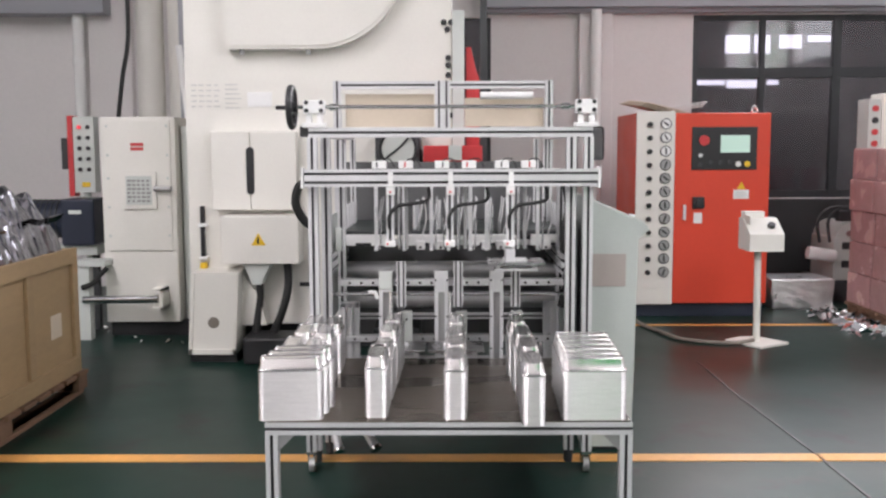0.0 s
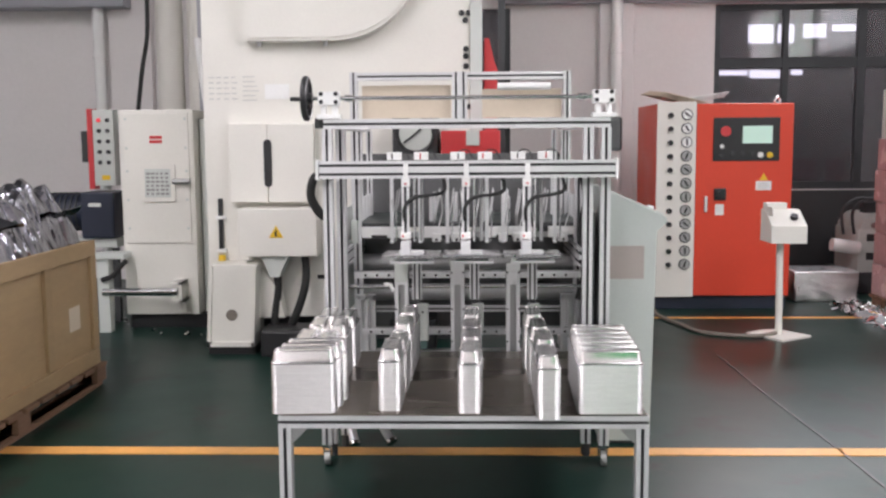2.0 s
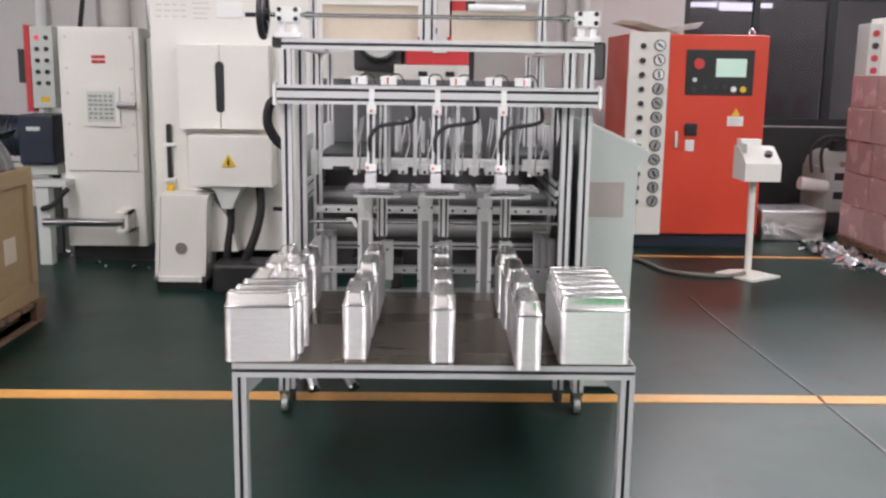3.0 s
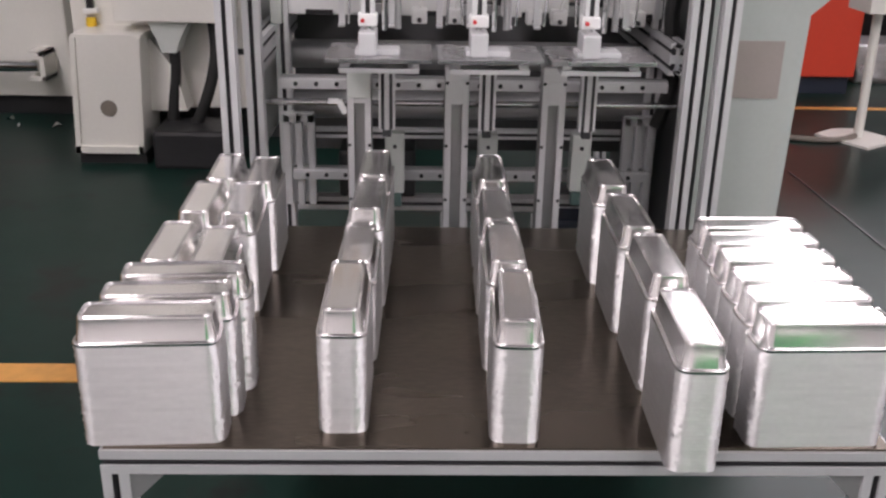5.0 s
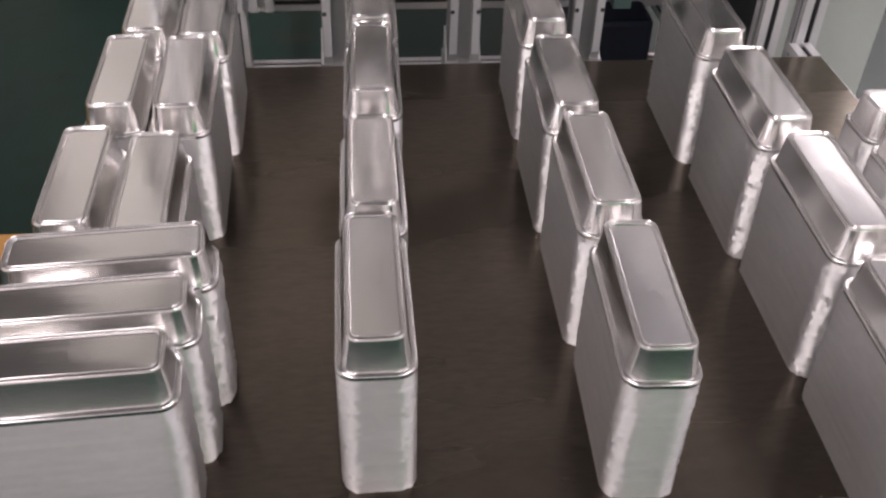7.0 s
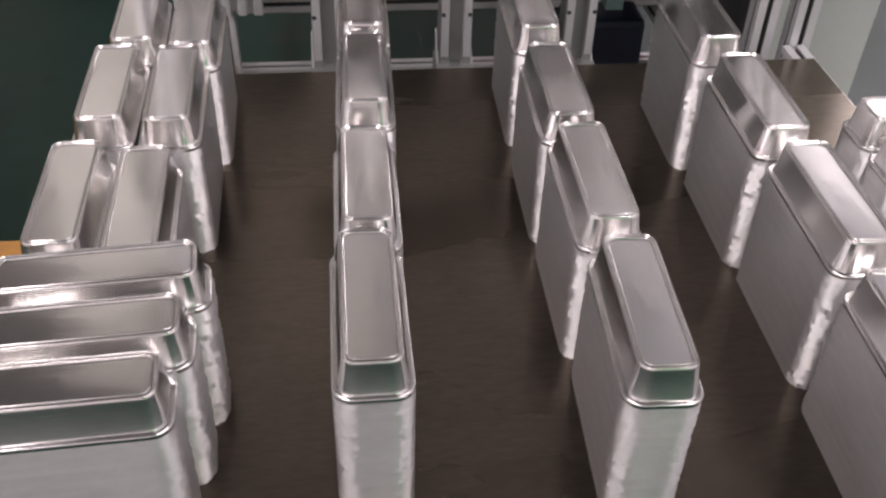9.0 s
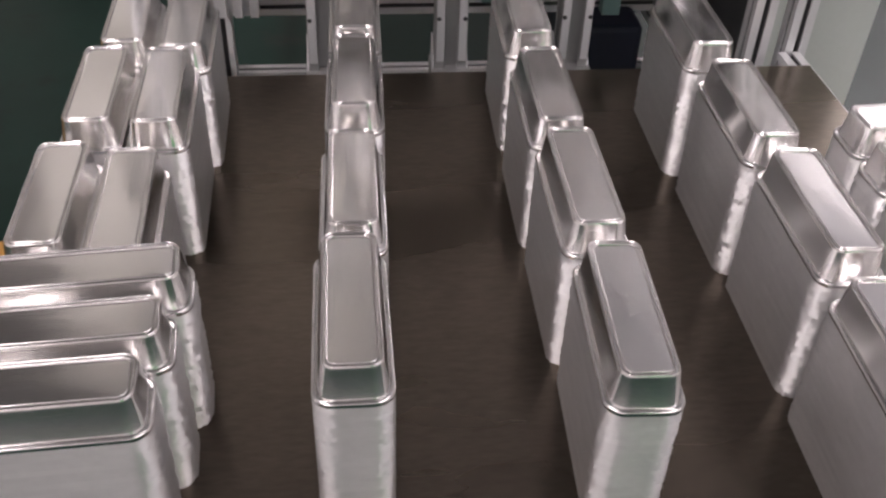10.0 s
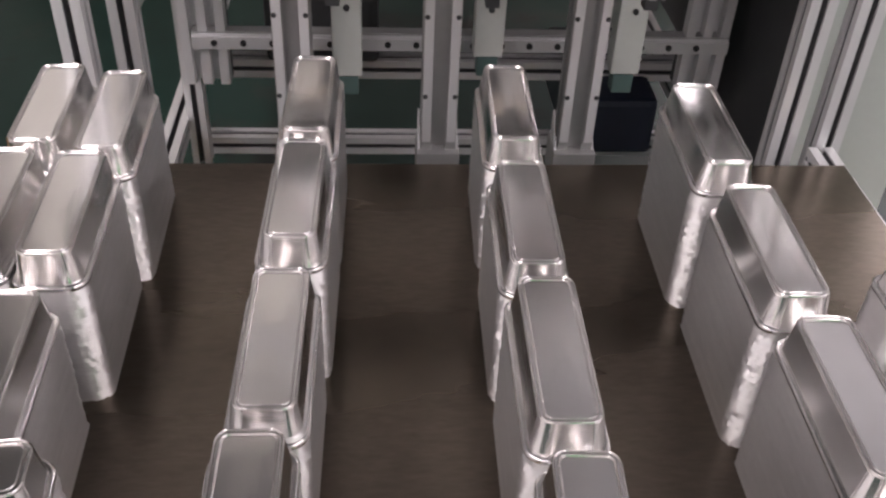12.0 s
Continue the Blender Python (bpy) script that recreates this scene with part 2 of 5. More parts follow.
def profile(bm, a, b, w=0.045, h=0.045, nw=1, nh=1):
    """A slotted aluminium profile along one axis from a to b; w and h are its two other sizes in axis order."""
    axis = max("xyz", key=lambda k: abs(b["xyz".index(k)] - a["xyz".index(k)]))
    i = "xyz".index(axis)
    o = [j for j in range(3) if j != i]
    raw = slot_outline(w, h, nw, nh, 0.0118 if min(w / nw, h / nh) > 0.032 else 0.009, 0.016 if min(w / nw, h / nh) > 0.032 else 0.008)
    prism(bm, [(u + a[o[0]], v + a[o[1]]) for u, v in raw], axis, min(a[i], b[i]), max(a[i], b[i]))
    shade_slots(bm, o, a, w, h)


def shade_slots(bm, o, a, w, h):
    """Slot shade is painted: the slots' inner faces take the dark second material."""
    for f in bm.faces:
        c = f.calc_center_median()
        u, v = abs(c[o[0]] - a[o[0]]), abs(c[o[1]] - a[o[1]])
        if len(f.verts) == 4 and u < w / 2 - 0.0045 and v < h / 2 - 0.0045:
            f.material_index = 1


def tube(bm, pts, r, seg=10):
    """A round hose along a smooth line through pts."""
    pts = [Vector(p) for p in pts]
    line = []
    for i in range(len(pts) - 1):
        p0, p1, p2, p3 = pts[max(i - 1, 0)], pts[i], pts[i + 1], pts[min(i + 2, len(pts) - 1)]
        for k in range(6):
            t = k / 6
            line.append(0.5 * (2 * p1 + (p2 - p0) * t + (2 * p0 - 5 * p1 + 4 * p2 - p3) * t * t + (3 * p1 - p0 - 3 * p2 + p3) * t ** 3))
    line.append(pts[-1])
    rings = []
    side = None
    for i, p in enumerate(line):
        d = (line[min(i + 1, len(line) - 1)] - line[max(i - 1, 0)]).normalized()
        ref = Vector((0, 0, 1)) if abs(d.z) < 0.9 else Vector((1, 0, 0))
        side = d.cross(ref).normalized() if side is None else (side - d * side.dot(d)).normalized()
        up = side.cross(d)
        rings.append([bm.verts.new(p + (side * math.cos(a) + up * math.sin(a)) * r) for a in [2 * math.pi * k / seg for k in range(seg)]])
    for q, s in zip(rings, rings[1:]):
        for k in range(seg):
            bm.faces.new((q[k], q[(k + 1) % seg], s[(k + 1) % seg], s[k]))
    bm.faces.new(rings[0][::-1]), bm.faces.new(rings[-1])


def mesh_of(bm, name, material, smooth=False, angle=35):
    me = bpy.data.meshes.new(name)
    bmesh.ops.recalc_face_normals(bm, faces=bm.faces)
    bm.to_mesh(me)
    bm.free()
    me.materials.append(material)
    if smooth:
        me.shade_smooth()
        me.set_sharp_from_angle(angle=radians(angle))
    return me


def origin(ob):
    p = Vector((0, 0, 0))
    while ob is not None:
        p += ob.location
        ob = ob.parent
    return p


def thing(name, at, label, category, group="", kind=""):
    ob = new(name)
    ob.empty_display_size = 0.1
    ob.location = at
    return tagged(ob, label, category, group, kind)


def part(name, bm, material, parent, label="", smooth=False, angle=35):
    """Links a bmesh, built in world places, as one part under its thing."""
    bmesh.ops.translate(bm, vec=-origin(parent), verts=bm.verts)
    ob = new(name, mesh_of(bm, name, material, smooth, angle))
    ob.parent = parent
    return tagged(ob, label)


def solo(name, bm, material, label, category="", kind="", smooth=False):
    ob = new(name, mesh_of(bm, name, material, smooth))
    return tagged(ob, label, category, "", kind)


def B():
    return bmesh.new()


def one(fn, *args, **kw):
    bm = B()
    fn(bm, *args, **kw)
    return bm


def block(name, a, b, material, parent, bevel=0.003, label=""):
    return part(name, one(span, a, b, bevel), material, parent, label)


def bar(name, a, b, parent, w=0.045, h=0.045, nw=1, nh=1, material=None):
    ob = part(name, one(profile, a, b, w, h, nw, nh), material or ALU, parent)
    ob.data.materials.append(SLOT_SHADE)
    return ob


# ---- the hall ----
def hall():
    x0, x1, y0, y1, zc = HALL
    bm = B()
    span(bm, (x0 - 0.2, y0 - 0.2, -0.2), (x1 + 0.2, y1 + 0.2, 0.0))
    solo("floor", bm, FLOOR, "worn dark green epoxy factory floor", "floor", "structure")
    # north wall with two window openings
    holes = [(0.10, 0.46, 1.15, 2.9), (2.64, 6.6, 0.95, 2.92)]
    bm = B()
    xs = x0
    for a, b, z0, z1 in holes:
        span(bm, (xs, y1, 0), (a, y1 + 0.2, zc))
        span(bm, (a, y1, 0), (b, y1 + 0.2, z0))
        if a > 2:
            span(bm, (a, y1, z1), (b, y1 + 0.2, 3.2))
            span(bm, (a, y1, 4.4), (b, y1 + 0.2, zc))
        else:
            span(bm, (a, y1, z1), (b, y1 + 0.2, zc))
        xs = b
    span(bm, (xs, y1, 0), (x1, y1 + 0.2, zc))
    solo("wall_north", bm, WALL, "pale plaster factory wall with dark windows", "wall", "structure")
    bm = B()
    span(bm, (x0 - 0.2, y0, 0), (x0, y1 + 0.2, zc))
    solo("wall_west", bm, WALL, "pale plain plaster factory wall", "wall", "structure")
    bm = B()
    span(bm, (x1, y0, 0), (x1 + 0.2, y1 + 0.2, 3.25))
    span(bm, (x1, y0, 4.75), (x1 + 0.2, y1 + 0.2, zc))
    for p, q in ((y0, -5.1), (-2.9, -2.6), (-0.4, -0.1), (2.1, y1 + 0.2)):
        span(bm, (x1, p, 3.25), (x1 + 0.2, q, 4.75))
    solo("wall_east", bm, WALL, "pale plaster factory wall with a row of high windows", "wall", "structure")
    bm = B()
    span(bm, (x0, y0 - 0.2, 0), (1.5, y0, zc))
    span(bm, (6.1, y0 - 0.2, 0), (x1, y0, zc))
    span(bm, (1.5, y0 - 0.2, 4.4), (6.1, y0, zc))
    solo("wall_south", bm, WALL, "pale plaster wall with an open loading door", "wall", "structure")
    bm = B()
    span(bm, (x0 - 0.2, y0 - 0.2, zc), (x1 + 0.2, y1 + 0.2, zc + 0.1))
    for cx, w in ROOF_STRIPS:
        for x in (cx - w / 2 - 0.04, cx + w / 2):
            span(bm, (x, -5.9, zc - 0.08), (x + 0.04, 4.0, zc))
    for k in range(6):
        span(bm, (x0, -5.0 + k * 3.0, zc - 0.02), (x1, -4.85 + k * 3.0, zc))
    solo("ceiling", bm, CEIL, "grey sheet roof with frames around the added lamp strips", "ceiling", "structure")

    # window frames and panes
    w1 = thing("window_1", (4.6, y1, 0), "wide dark-framed factory window with tinted panes", "window", kind="structure")
    bm = B()
    for a, b in ((2.64, 2.70), (3.37, 3.43), (4.16, 4.25), (5.3, 5.37), (6.54, 6.6)):
        span(bm, (a, y1 + 0.02, 0.95), (b, y1 + 0.10, 2.92), 0.004)
    for a, b in ((0.95, 1.03), (2.25, 2.36), (2.86, 2.92)):
        span(bm, (2.64, y1 + 0.025, a), (6.6, y1 + 0.095, b), 0.004)
    part("window_frame", bm, FRAME, w1)
    for a, b in ((2.70, 3.37), (3.43, 4.16), (4.25, 5.3), (5.37, 6.54)):
        for z0, z1 in ((1.03, 2.25), (2.36, 2.86)):
            part("pane", one(span, (a, y1 + 0.05, z0), (b, y1 + 0.058, z1)), GLASS, w1)
    w2 = thing("window_2", (0.28, y1, 0), "narrow dark-framed window behind the press", "window", kind="structure")
    bm = B()
    for a, b in ((0.10, 0.14), (0.40, 0.46)):
        span(bm, (a, y1 + 0.02, 1.15), (b, y1 + 0.1, 2.9), 0.004)
    part("window_frame", bm, FRAME, w2)
    part("pane", one(span, (0.14, y1 + 0.05, 1.15), (0.40, y1 + 0.058, 2.9)), GLASS, w2)
    # dark sheet for the dim space beyond, added tall to block the sun
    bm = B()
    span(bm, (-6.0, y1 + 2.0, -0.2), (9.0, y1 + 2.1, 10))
    solo("backdrop", bm, DARK, "tall plain dark sheet added behind the windows", "backdrop", "structure")
    # glowing patches behind the panes, standing for window reflections in the glass
    for a, b, z0, z1 in ((3.55, 3.86, 2.70, 2.93), (3.92, 4.12, 2.70, 2.93), (4.24, 4.52, 2.76, 2.93), (4.60, 4.90, 2.84, 2.92), (3.05, 3.55, 2.30, 2.36), (3.58, 4.0, 2.26, 2.36), (4.10, 4.24, 2.30, 2.36)):
        bm = B()
        span(bm, (a, y1 + 1.97, z0), (b, y1 + 1.99, z1))
        solo("backdrop", bm, PANE_GLINT, "glowing patch standing for a window reflection in the pane", "backdrop", "structure")

    # trunking under the roof edge, columns, pipes
    bm = B()
    span(bm, (0.35, y1 - 0.28, 2.97), (x1, y1 - 0.02, 3.16), 0.008)
    span(bm, (0.35, y1 - 0.16, 2.93), (x1, y1 - 0.02, 2.97))
    solo("trim", bm, GREYBEAM, "grey steel trunking along the wall", "trim", "structure")
    bm = B()
    span(bm, (x0, y1 - 0.35, 2.92), (-3.6, y1 - 0.05, 3.12), 0.008)
    solo("trim", bm, GREYBEAM, "grey steel trunking along the wall", "trim", "structure")
    for a, b in ((1.40, 1.76), (-3.86, -3.4)):
        bm = B()
        span(bm, (a, y1 - 0.12, 0), (b, y1, 4.5), 0.01)
        solo("column", bm, WALL, "plastered wall column", "column", "structure")
    for x, z1 in ((1.57, 2.95), (-3.93, 2.92)):
        p = thing("drain_pipe", (x, y1 - 0.2, 0), "glossy white plastic drain pipe on the wall", "pipe")
        part("pipe", one(rod, (x, y1 - 0.2, 0), (x, y1 - 0.2, z1), 0.058, 20), GLOSS_WHITE, p, smooth=True)
        for z in (1.0, 2.4):
            part("collar", one(rod, (x, y1 - 0.2, z), (x, y1 - 0.2, z + 0.07), 0.066, 20), GLOSS_WHITE, p, smooth=True)

    # floor lines
    for a, b, name in (((-6.9, 4.43), (7.4, 4.535), "floor line"), ((1.2, 7.97), (7.4, 8.03), "floor line")):
        bm = B()
        span(bm, (a[0], a[1], -0.01), (b[0], b[1], 0.004))
        solo("floor_line", bm, TAPE, "worn orange painted floor line", "floor marking", "structure")
    bm = B()
    bmx = [(1.74, 6.6), (1.75, 5.6), (1.79, 4.6), (1.81, 3.2), (1.82, 3.2), (1.805, 4.6), (1.765, 5.6), (1.75, 6.6)]
    prism(bm, bmx, "z", -0.01, 0.004)
    solo("floor_crack", bm, BLACK, "thin dark joint across the floor", "floor joint", "structure")

    # unseen yard and tall hedge outside the loading door, added to tint foil reflections
    bm = B()
    span(bm, (-60, -80, -0.25), (60, y0 - 0.2, -0.02))
    solo("ground", bm, YARD, "worn grey concrete yard outside the loading door", "ground", "structure")
    # pale wall added out of view so low foil reflections stay white
    bm = B()
    span(bm, (-3.5, -14.2, -0.02), (13.5, -14.0, 0.9), 0.02)
    solo("boundary_wall", bm, WALL, "unseen pale wall added to whiten low reflections in the foil", "wall", "structure")
    rng = random.Random(5)
    bm = B()
    for k in range(9000):
        x, z = rng.uniform(-3.0, 13.0), rng.uniform(0.0, 8.5)
        y = -15.0 - 0.9 * noise.noise((x * 0.7, z * 0.7, 3)) - 0.5 * noise.noise((x * 2, z * 2, 8)) + rng.uniform(-0.25, 0.25)
        u = Vector((rng.uniform(-1, 1), rng.uniform(-1, 1), rng.uniform(-1, 1))).normalized() * rng.uniform(0.10, 0.20)
        v = u.cross(Vector((rng.uniform(-1, 1), rng.uniform(-1, 1), rng.uniform(-1, 1)))).normalized() * rng.uniform(0.06, 0.12)
        c = Vector((x, y, z + 0.2))
        bm.faces.new([bm.verts.new(c + d) for d in (-u, v, u, -v)])
    for k in range(60):
        x = -2.9 + k * 0.27
        rod(bm, (x, -15.7, -0.02), (x + rng.uniform(-0.2, 0.2), -15.9, 8.0), 0.16, 7, 0.08)
    me = bpy.data.meshes.new("hedge")
    bm.to_mesh(me)
    bm.free()
    me.materials.append(LEAF)
    tagged(new("hedge", me), "unseen tall green hedge added to tint reflections in the foil", "hedge", "", "stuff")


hall()


# ---- the table ----
TABLE = dict(x0=-0.66, x1=0.66, y0=3.30, y1=4.345, z=0.525)


def table():
    x0, x1, y0, y1, z = TABLE.values()
    t = thing("outfeed_table", (0, 3.82, 0), "aluminium profile table with a brushed steel top", "table")
    part("tabletop", one(span, (x0 + 0.006, y0 + 0.004, z - 0.004), (x1 - 0.006, y1, z), 0.001), STEEL, t, "dark brushed sheet steel top")
    s = 0.045
    zc = z - 0.005 - s / 2
    bar("rail", (x0, y0 + s / 2, zc), (x1, y0 + s / 2, zc), t)
    bar("rail", (x0, y1 - s / 2, zc), (x1, y1 - s / 2, zc), t)
    for x in (x0 + s / 2, x1 - s / 2):
        bar("rail", (x, y0 + s, zc), (x, y1 - s, zc), t)
        bar("leg", (x, y0 + s / 2, 0.03), (x, y0 + s / 2, zc - s / 2), t)
        bar("leg", (x, y1 - s / 2 - 0.03, 0.10), (x, y1 - s / 2 - 0.03, zc - s / 2), t)
        part("foot", one(rod, (x, y0 + s / 2, 0), (x, y0 + s / 2, 0.03), 0.028), BLACK, t)
        d = 1 if x < 0 else -1
        bm = B()
        prism(bm, [(x + d * s / 2, zc - s / 2), (x + d * (s / 2 + 0.06), zc - s / 2), (x + d * (s / 2 + 0.05), zc - s / 2 - 0.012), (x + d * (s / 2 + 0.012), zc - s / 2 - 0.05), (x + d * s / 2, zc - s / 2 - 0.06)], "y", y0 + 0.006, y0 + 0.04)
        part("bracket", bm, ALU_DARK, t)
        cy = y1 - s / 2 - 0.03
        c = part("castor", one(rod, (x - 0.012, cy, 0.034), (x + 0.012, cy, 0.034), 0.034, 20), ALU_DARK, t, "small swivel castor", True)
        bm = B()
        for dx in (-0.016, 0.016):
            span(bm, (x + dx - 0.002, cy - 0.018, 0.03), (x + dx + 0.002, cy + 0.018, 0.085))
        span(bm, (x - 0.022, cy - 0.022, 0.085), (x + 0.022, cy + 0.022, 0.10))
        part("fork", bm, CHROME, c)
    # low cross bar with two short struts hanging from it
    yl = y1 - s / 2 - 0.03
    bar("cross_bar", (x0 + s, yl, 0.25), (x1 - s, yl, 0.25), t)
    for a, b in (((-0.53, yl - 0.03, 0.235), (-0.50, yl - 0.10, 0.14)), ((-0.40, yl - 0.03, 0.235), (-0.335, yl - 0.10, 0.15))):
        k = part("strut", one(rod, a, b, 0.021, 12), ALU, t, "short aluminium strut", True)
        part("end_cap", one(rod, b, [q + (q - p) * 0.12 for p, q in zip(a, b)], 0.026, 12), CHROME, k, "", True)
    return t


table()


# ---- stacks of foil containers ----
def rounded(w, l, r, seg=4):
    pts = []
    for cx, cy, a0 in ((w / 2 - r, l / 2 - r, 0), (-w / 2 + r, l / 2 - r, 90), (-w / 2 + r, -l / 2 + r, 180), (w / 2 - r, -l / 2 + r, 270)):
        for k in range(seg + 1):
            a = radians(a0 + 90 * k / seg)
            pts.append((cx + r * math.cos(a), cy + r * math.sin(a)))
    return pts


def lofted(name, loops, material, cap=True, seg=4, pleat=0.0):
    bm = B()
    rings = [[bm.verts.new((x * (1 - pleat / w * 2 * (k % 2)), y * (1 - pleat / l * 2 * (k % 2)), z)) for k, (x, y) in enumerate(rounded(w, l, r, seg))] for w, l, r, z in loops]
    for a, b in zip(rings, rings[1:]):
        n = len(a)
        for k in range(n):
            bm.faces.new((a[k], a[(k + 1) % n], b[(k + 1) % n], b[k]))
    if cap:
        bm.faces.new(rings[0])
    return mesh_of(bm, name, material, True, 50)


PW, PL, RW, RL = 0.0625, 0.211, 0.083, 0.231
TOP_MESH = lofted("container", [
    (0.010, 0.026, 0.0048, -0.0011), (0.018, 0.040, 0.0088, -0.0011), (0.025, 0.054, 0.0124, -0.0013), (PW - 0.034, PL - 0.060, 0.009, -0.0013), (PW - 0.0150, PL - 0.0150, 0.007, -0.0015), (PW - 0.0138, PL - 0.0138, 0.008, 0.0000), (PW - 0.0122, PL - 0.0122, 0.009, 0.0009),
    (PW - 0.0106, PL - 0.0106, 0.010, 0.0000), (PW - 0.0094, PL - 0.0094, 0.010, -0.0022), (PW - 0.0060, PL - 0.0060, 0.011, -0.0022), (PW - 0.0046, PL - 0.0046, 0.012, -0.0002),
    (PW - 0.0026, PL - 0.0026, 0.013, 0.0008), (PW - 0.0006, PL - 0.0006, 0.014, -0.0004), (PW + 0.0006, PL + 0.0006, 0.014, -0.0034),
    (RW - 0.0105, RL - 0.0105, 0.018, -0.0385), (RW - 0.0080, RL - 0.0080, 0.019, -0.0405), (RW - 0.0045, RL - 0.0045, 0.020, -0.0395), (RW - 0.0008, RL - 0.0008, 0.021, -0.0400),
    (RW + 0.0014, RL + 0.0014, 0.021, -0.0418), (RW + 0.0012, RL + 0.0012, 0.021, -0.0440), (RW - 0.0002, RL - 0.0002, 0.020, -0.0465)], FOIL, True, 6)


def rim_mesh(seed):
    """One nested tray's skirt: plain long sides, puckered ends and corners."""
    rng = random.Random(seed)
    base = []
    for k, (x, y) in enumerate(rounded(RW, RL, 0.020, 7)):
        base.append((x, y))
        if k == 7 or k == 23:
            s = 1 if k == 7 else -1
            base += [(s * w, s * RL / 2) for w in (0.0155, 0.009, 0.003, -0.003, -0.009, -0.0155)]
        if k == 15 or k == 31:
            s = -1 if k == 15 else 1
            base += [(s * RW / 2, -s * w) for w in (RL / 2 - 0.024, RL / 2 - 0.032, -RL / 2 + 0.032, -RL / 2 + 0.024)]
    pucker = [(rng.uniform(-0.0015, 0.0006) if abs(x) > RW / 2 - 0.019 else rng.uniform(-0.0003, 0.0003)) if abs(y) > RL / 2 - 0.019 else 0.0 for x, y in base]
    sag = [rng.uniform(-0.0008, 0.0008) if abs(y) > RL / 2 - 0.012 else 0.0 for x, y in base]
    bm = B()
    rings = []
    for d, e, z in ((-0.0026, -0.0032, 0.0066), (-0.0012, -0.0016, 0.0024), (-0.0009, -0.0015, 0.0010), (-0.0002, -0.0002, -0.0022), (0.0004, 0.0006, -0.0049)):
        ring = []
        for (x, y), p, q in zip(base, pucker, sag):
            sx, sy = (1 if x > 0 else -1), (1 if y > 0 else -1)
            ring.append(bm.verts.new((x + sx * (d + p * 0.6), y + sy * (e + p), z + q)))
        rings.append(ring)
    for a, b in zip(rings, rings[1:]):
        n = len(a)
        for k in range(n):
            bm.faces.new((a[k], a[(k + 1) % n], b[(k + 1) % n], b[k]))
    return mesh_of(bm, "container", FOIL_EDGE, True, 50)


RIM_MESHES = [rim_mesh(k) for k in range(1, 9)]
CORE_MESH = lofted("inner_trays", [(RW - 0.006, RL - 0.012, 0.017, 0.170), (RW - 0.0045, RL - 0.008, 0.018, 0.168), (RW - 0.0045, RL - 0.008, 0.018, 0.002)], FOIL_EDGE)


def stack(x, y, turn, height, group, lean=0.0, label="", mark=False):
    ob = thing("container_stack", (x, y, TABLE["z"]), label or "neat upside-down stack of shiny aluminium foil trays", "foil trays", group)
    ob.matrix_basis = pose(x, y, TABLE["z"], 0, 0, turn)
    new("inner_trays", CORE_MESH).parent = ob
    top = new("container", TOP_MESH)
    top.parent = ob
    top.location = (lean, 0, height)
    if mark:
        bm = B()
        for j in range(7):
            h = 0.0028 if j % 3 else 0.0045
            prism(bm, [(-h, -0.017 + 0.005 * j), (-h, -0.0155 + 0.005 * j), (h, -0.013 + 0.005 * j), (h, -0.0145 + 0.005 * j)], "z", height - 0.003, height - 0.0009)
        e = new("embossed_mark", mesh_of(bm, "embossed_mark", FOIL))
        e.parent = ob
        tagged(e, kind="stuff")
    pitch = 0.0068
    n = int((height - 0.047) / pitch)
    for k in range(n):
        c = new("container", random.choice(RIM_MESHES))
        c.parent = ob
        f = k / n
        c.location = (lean * f + random.uniform(-1, 1) * 0.00012, random.uniform(-1, 1) * 0.0011, 0.0055 + k * (height - 0.047) / n)
        c.rotation_euler = (0, 0, radians(random.choice((0, 180)) + random.uniform(-0.03, 0.03)))
    return ob


def stacks():
    # x, y, turn, height
    rows = {
        "outer left row of stacks": [(-0.616, 3.676, 1.5, 0.219), (-0.607, 3.934, 1.5, 0.221), (-0.599, 4.165, 2, 0.218)],
        "inner left row of stacks": [(-0.531, 3.670, 2, 0.212), (-0.519, 3.930, 1.5, 0.220), (-0.511, 4.153, 1.5, 0.215)],
        "second row of stacks": [(-0.264, 3.462, 0, 0.225), (-0.258, 3.713, -0.6, 0.205), (-0.250, 3.958, -1.2, 0.222), (-0.245, 4.180, -1, 0.227)],
        "third row of stacks": [(0.028, 3.434, -2.6, 0.222), (0.028, 3.674, -0.8, 0.224), (0.029, 3.912, -1, 0.219), (0.034, 4.174, -1.4, 0.219)],
        "fourth row of stacks": [(0.303, 3.352, -1.4, 0.224), (0.308, 3.600, -0.6, 0.230), (0.303, 3.840, -0.6, 0.231), (0.297, 4.092, -1, 0.235)],
    }
    for g, items in rows.items():
        for k, (x, y, a, h) in enumerate(items):
            stack(x, y, a, h, g, mark=k == 0 and g.startswith("third"))
    for x, y, a in ((-0.571, 3.352, 93), (-0.560, 3.434, 94), (-0.551, 3.520, 94.5)):
        stack(x, y, a, 0.227, "crosswise stacks at the table corner", mark=True, label="crosswise upside-down stack of shiny aluminium foil trays")
    for k, y in enumerate((3.352, 3.439, 3.525, 3.612, 3.70, 3.79)):
        stack(0.524 + 0.003 * k, y, 91.5 + random.uniform(-1, 1.5), 0.224, "crosswise stacks at the far corner", label="crosswise upside-down stack of brightly lit foil trays")


stacks()


# ---- the stacking machine ----
PUSHERS = []


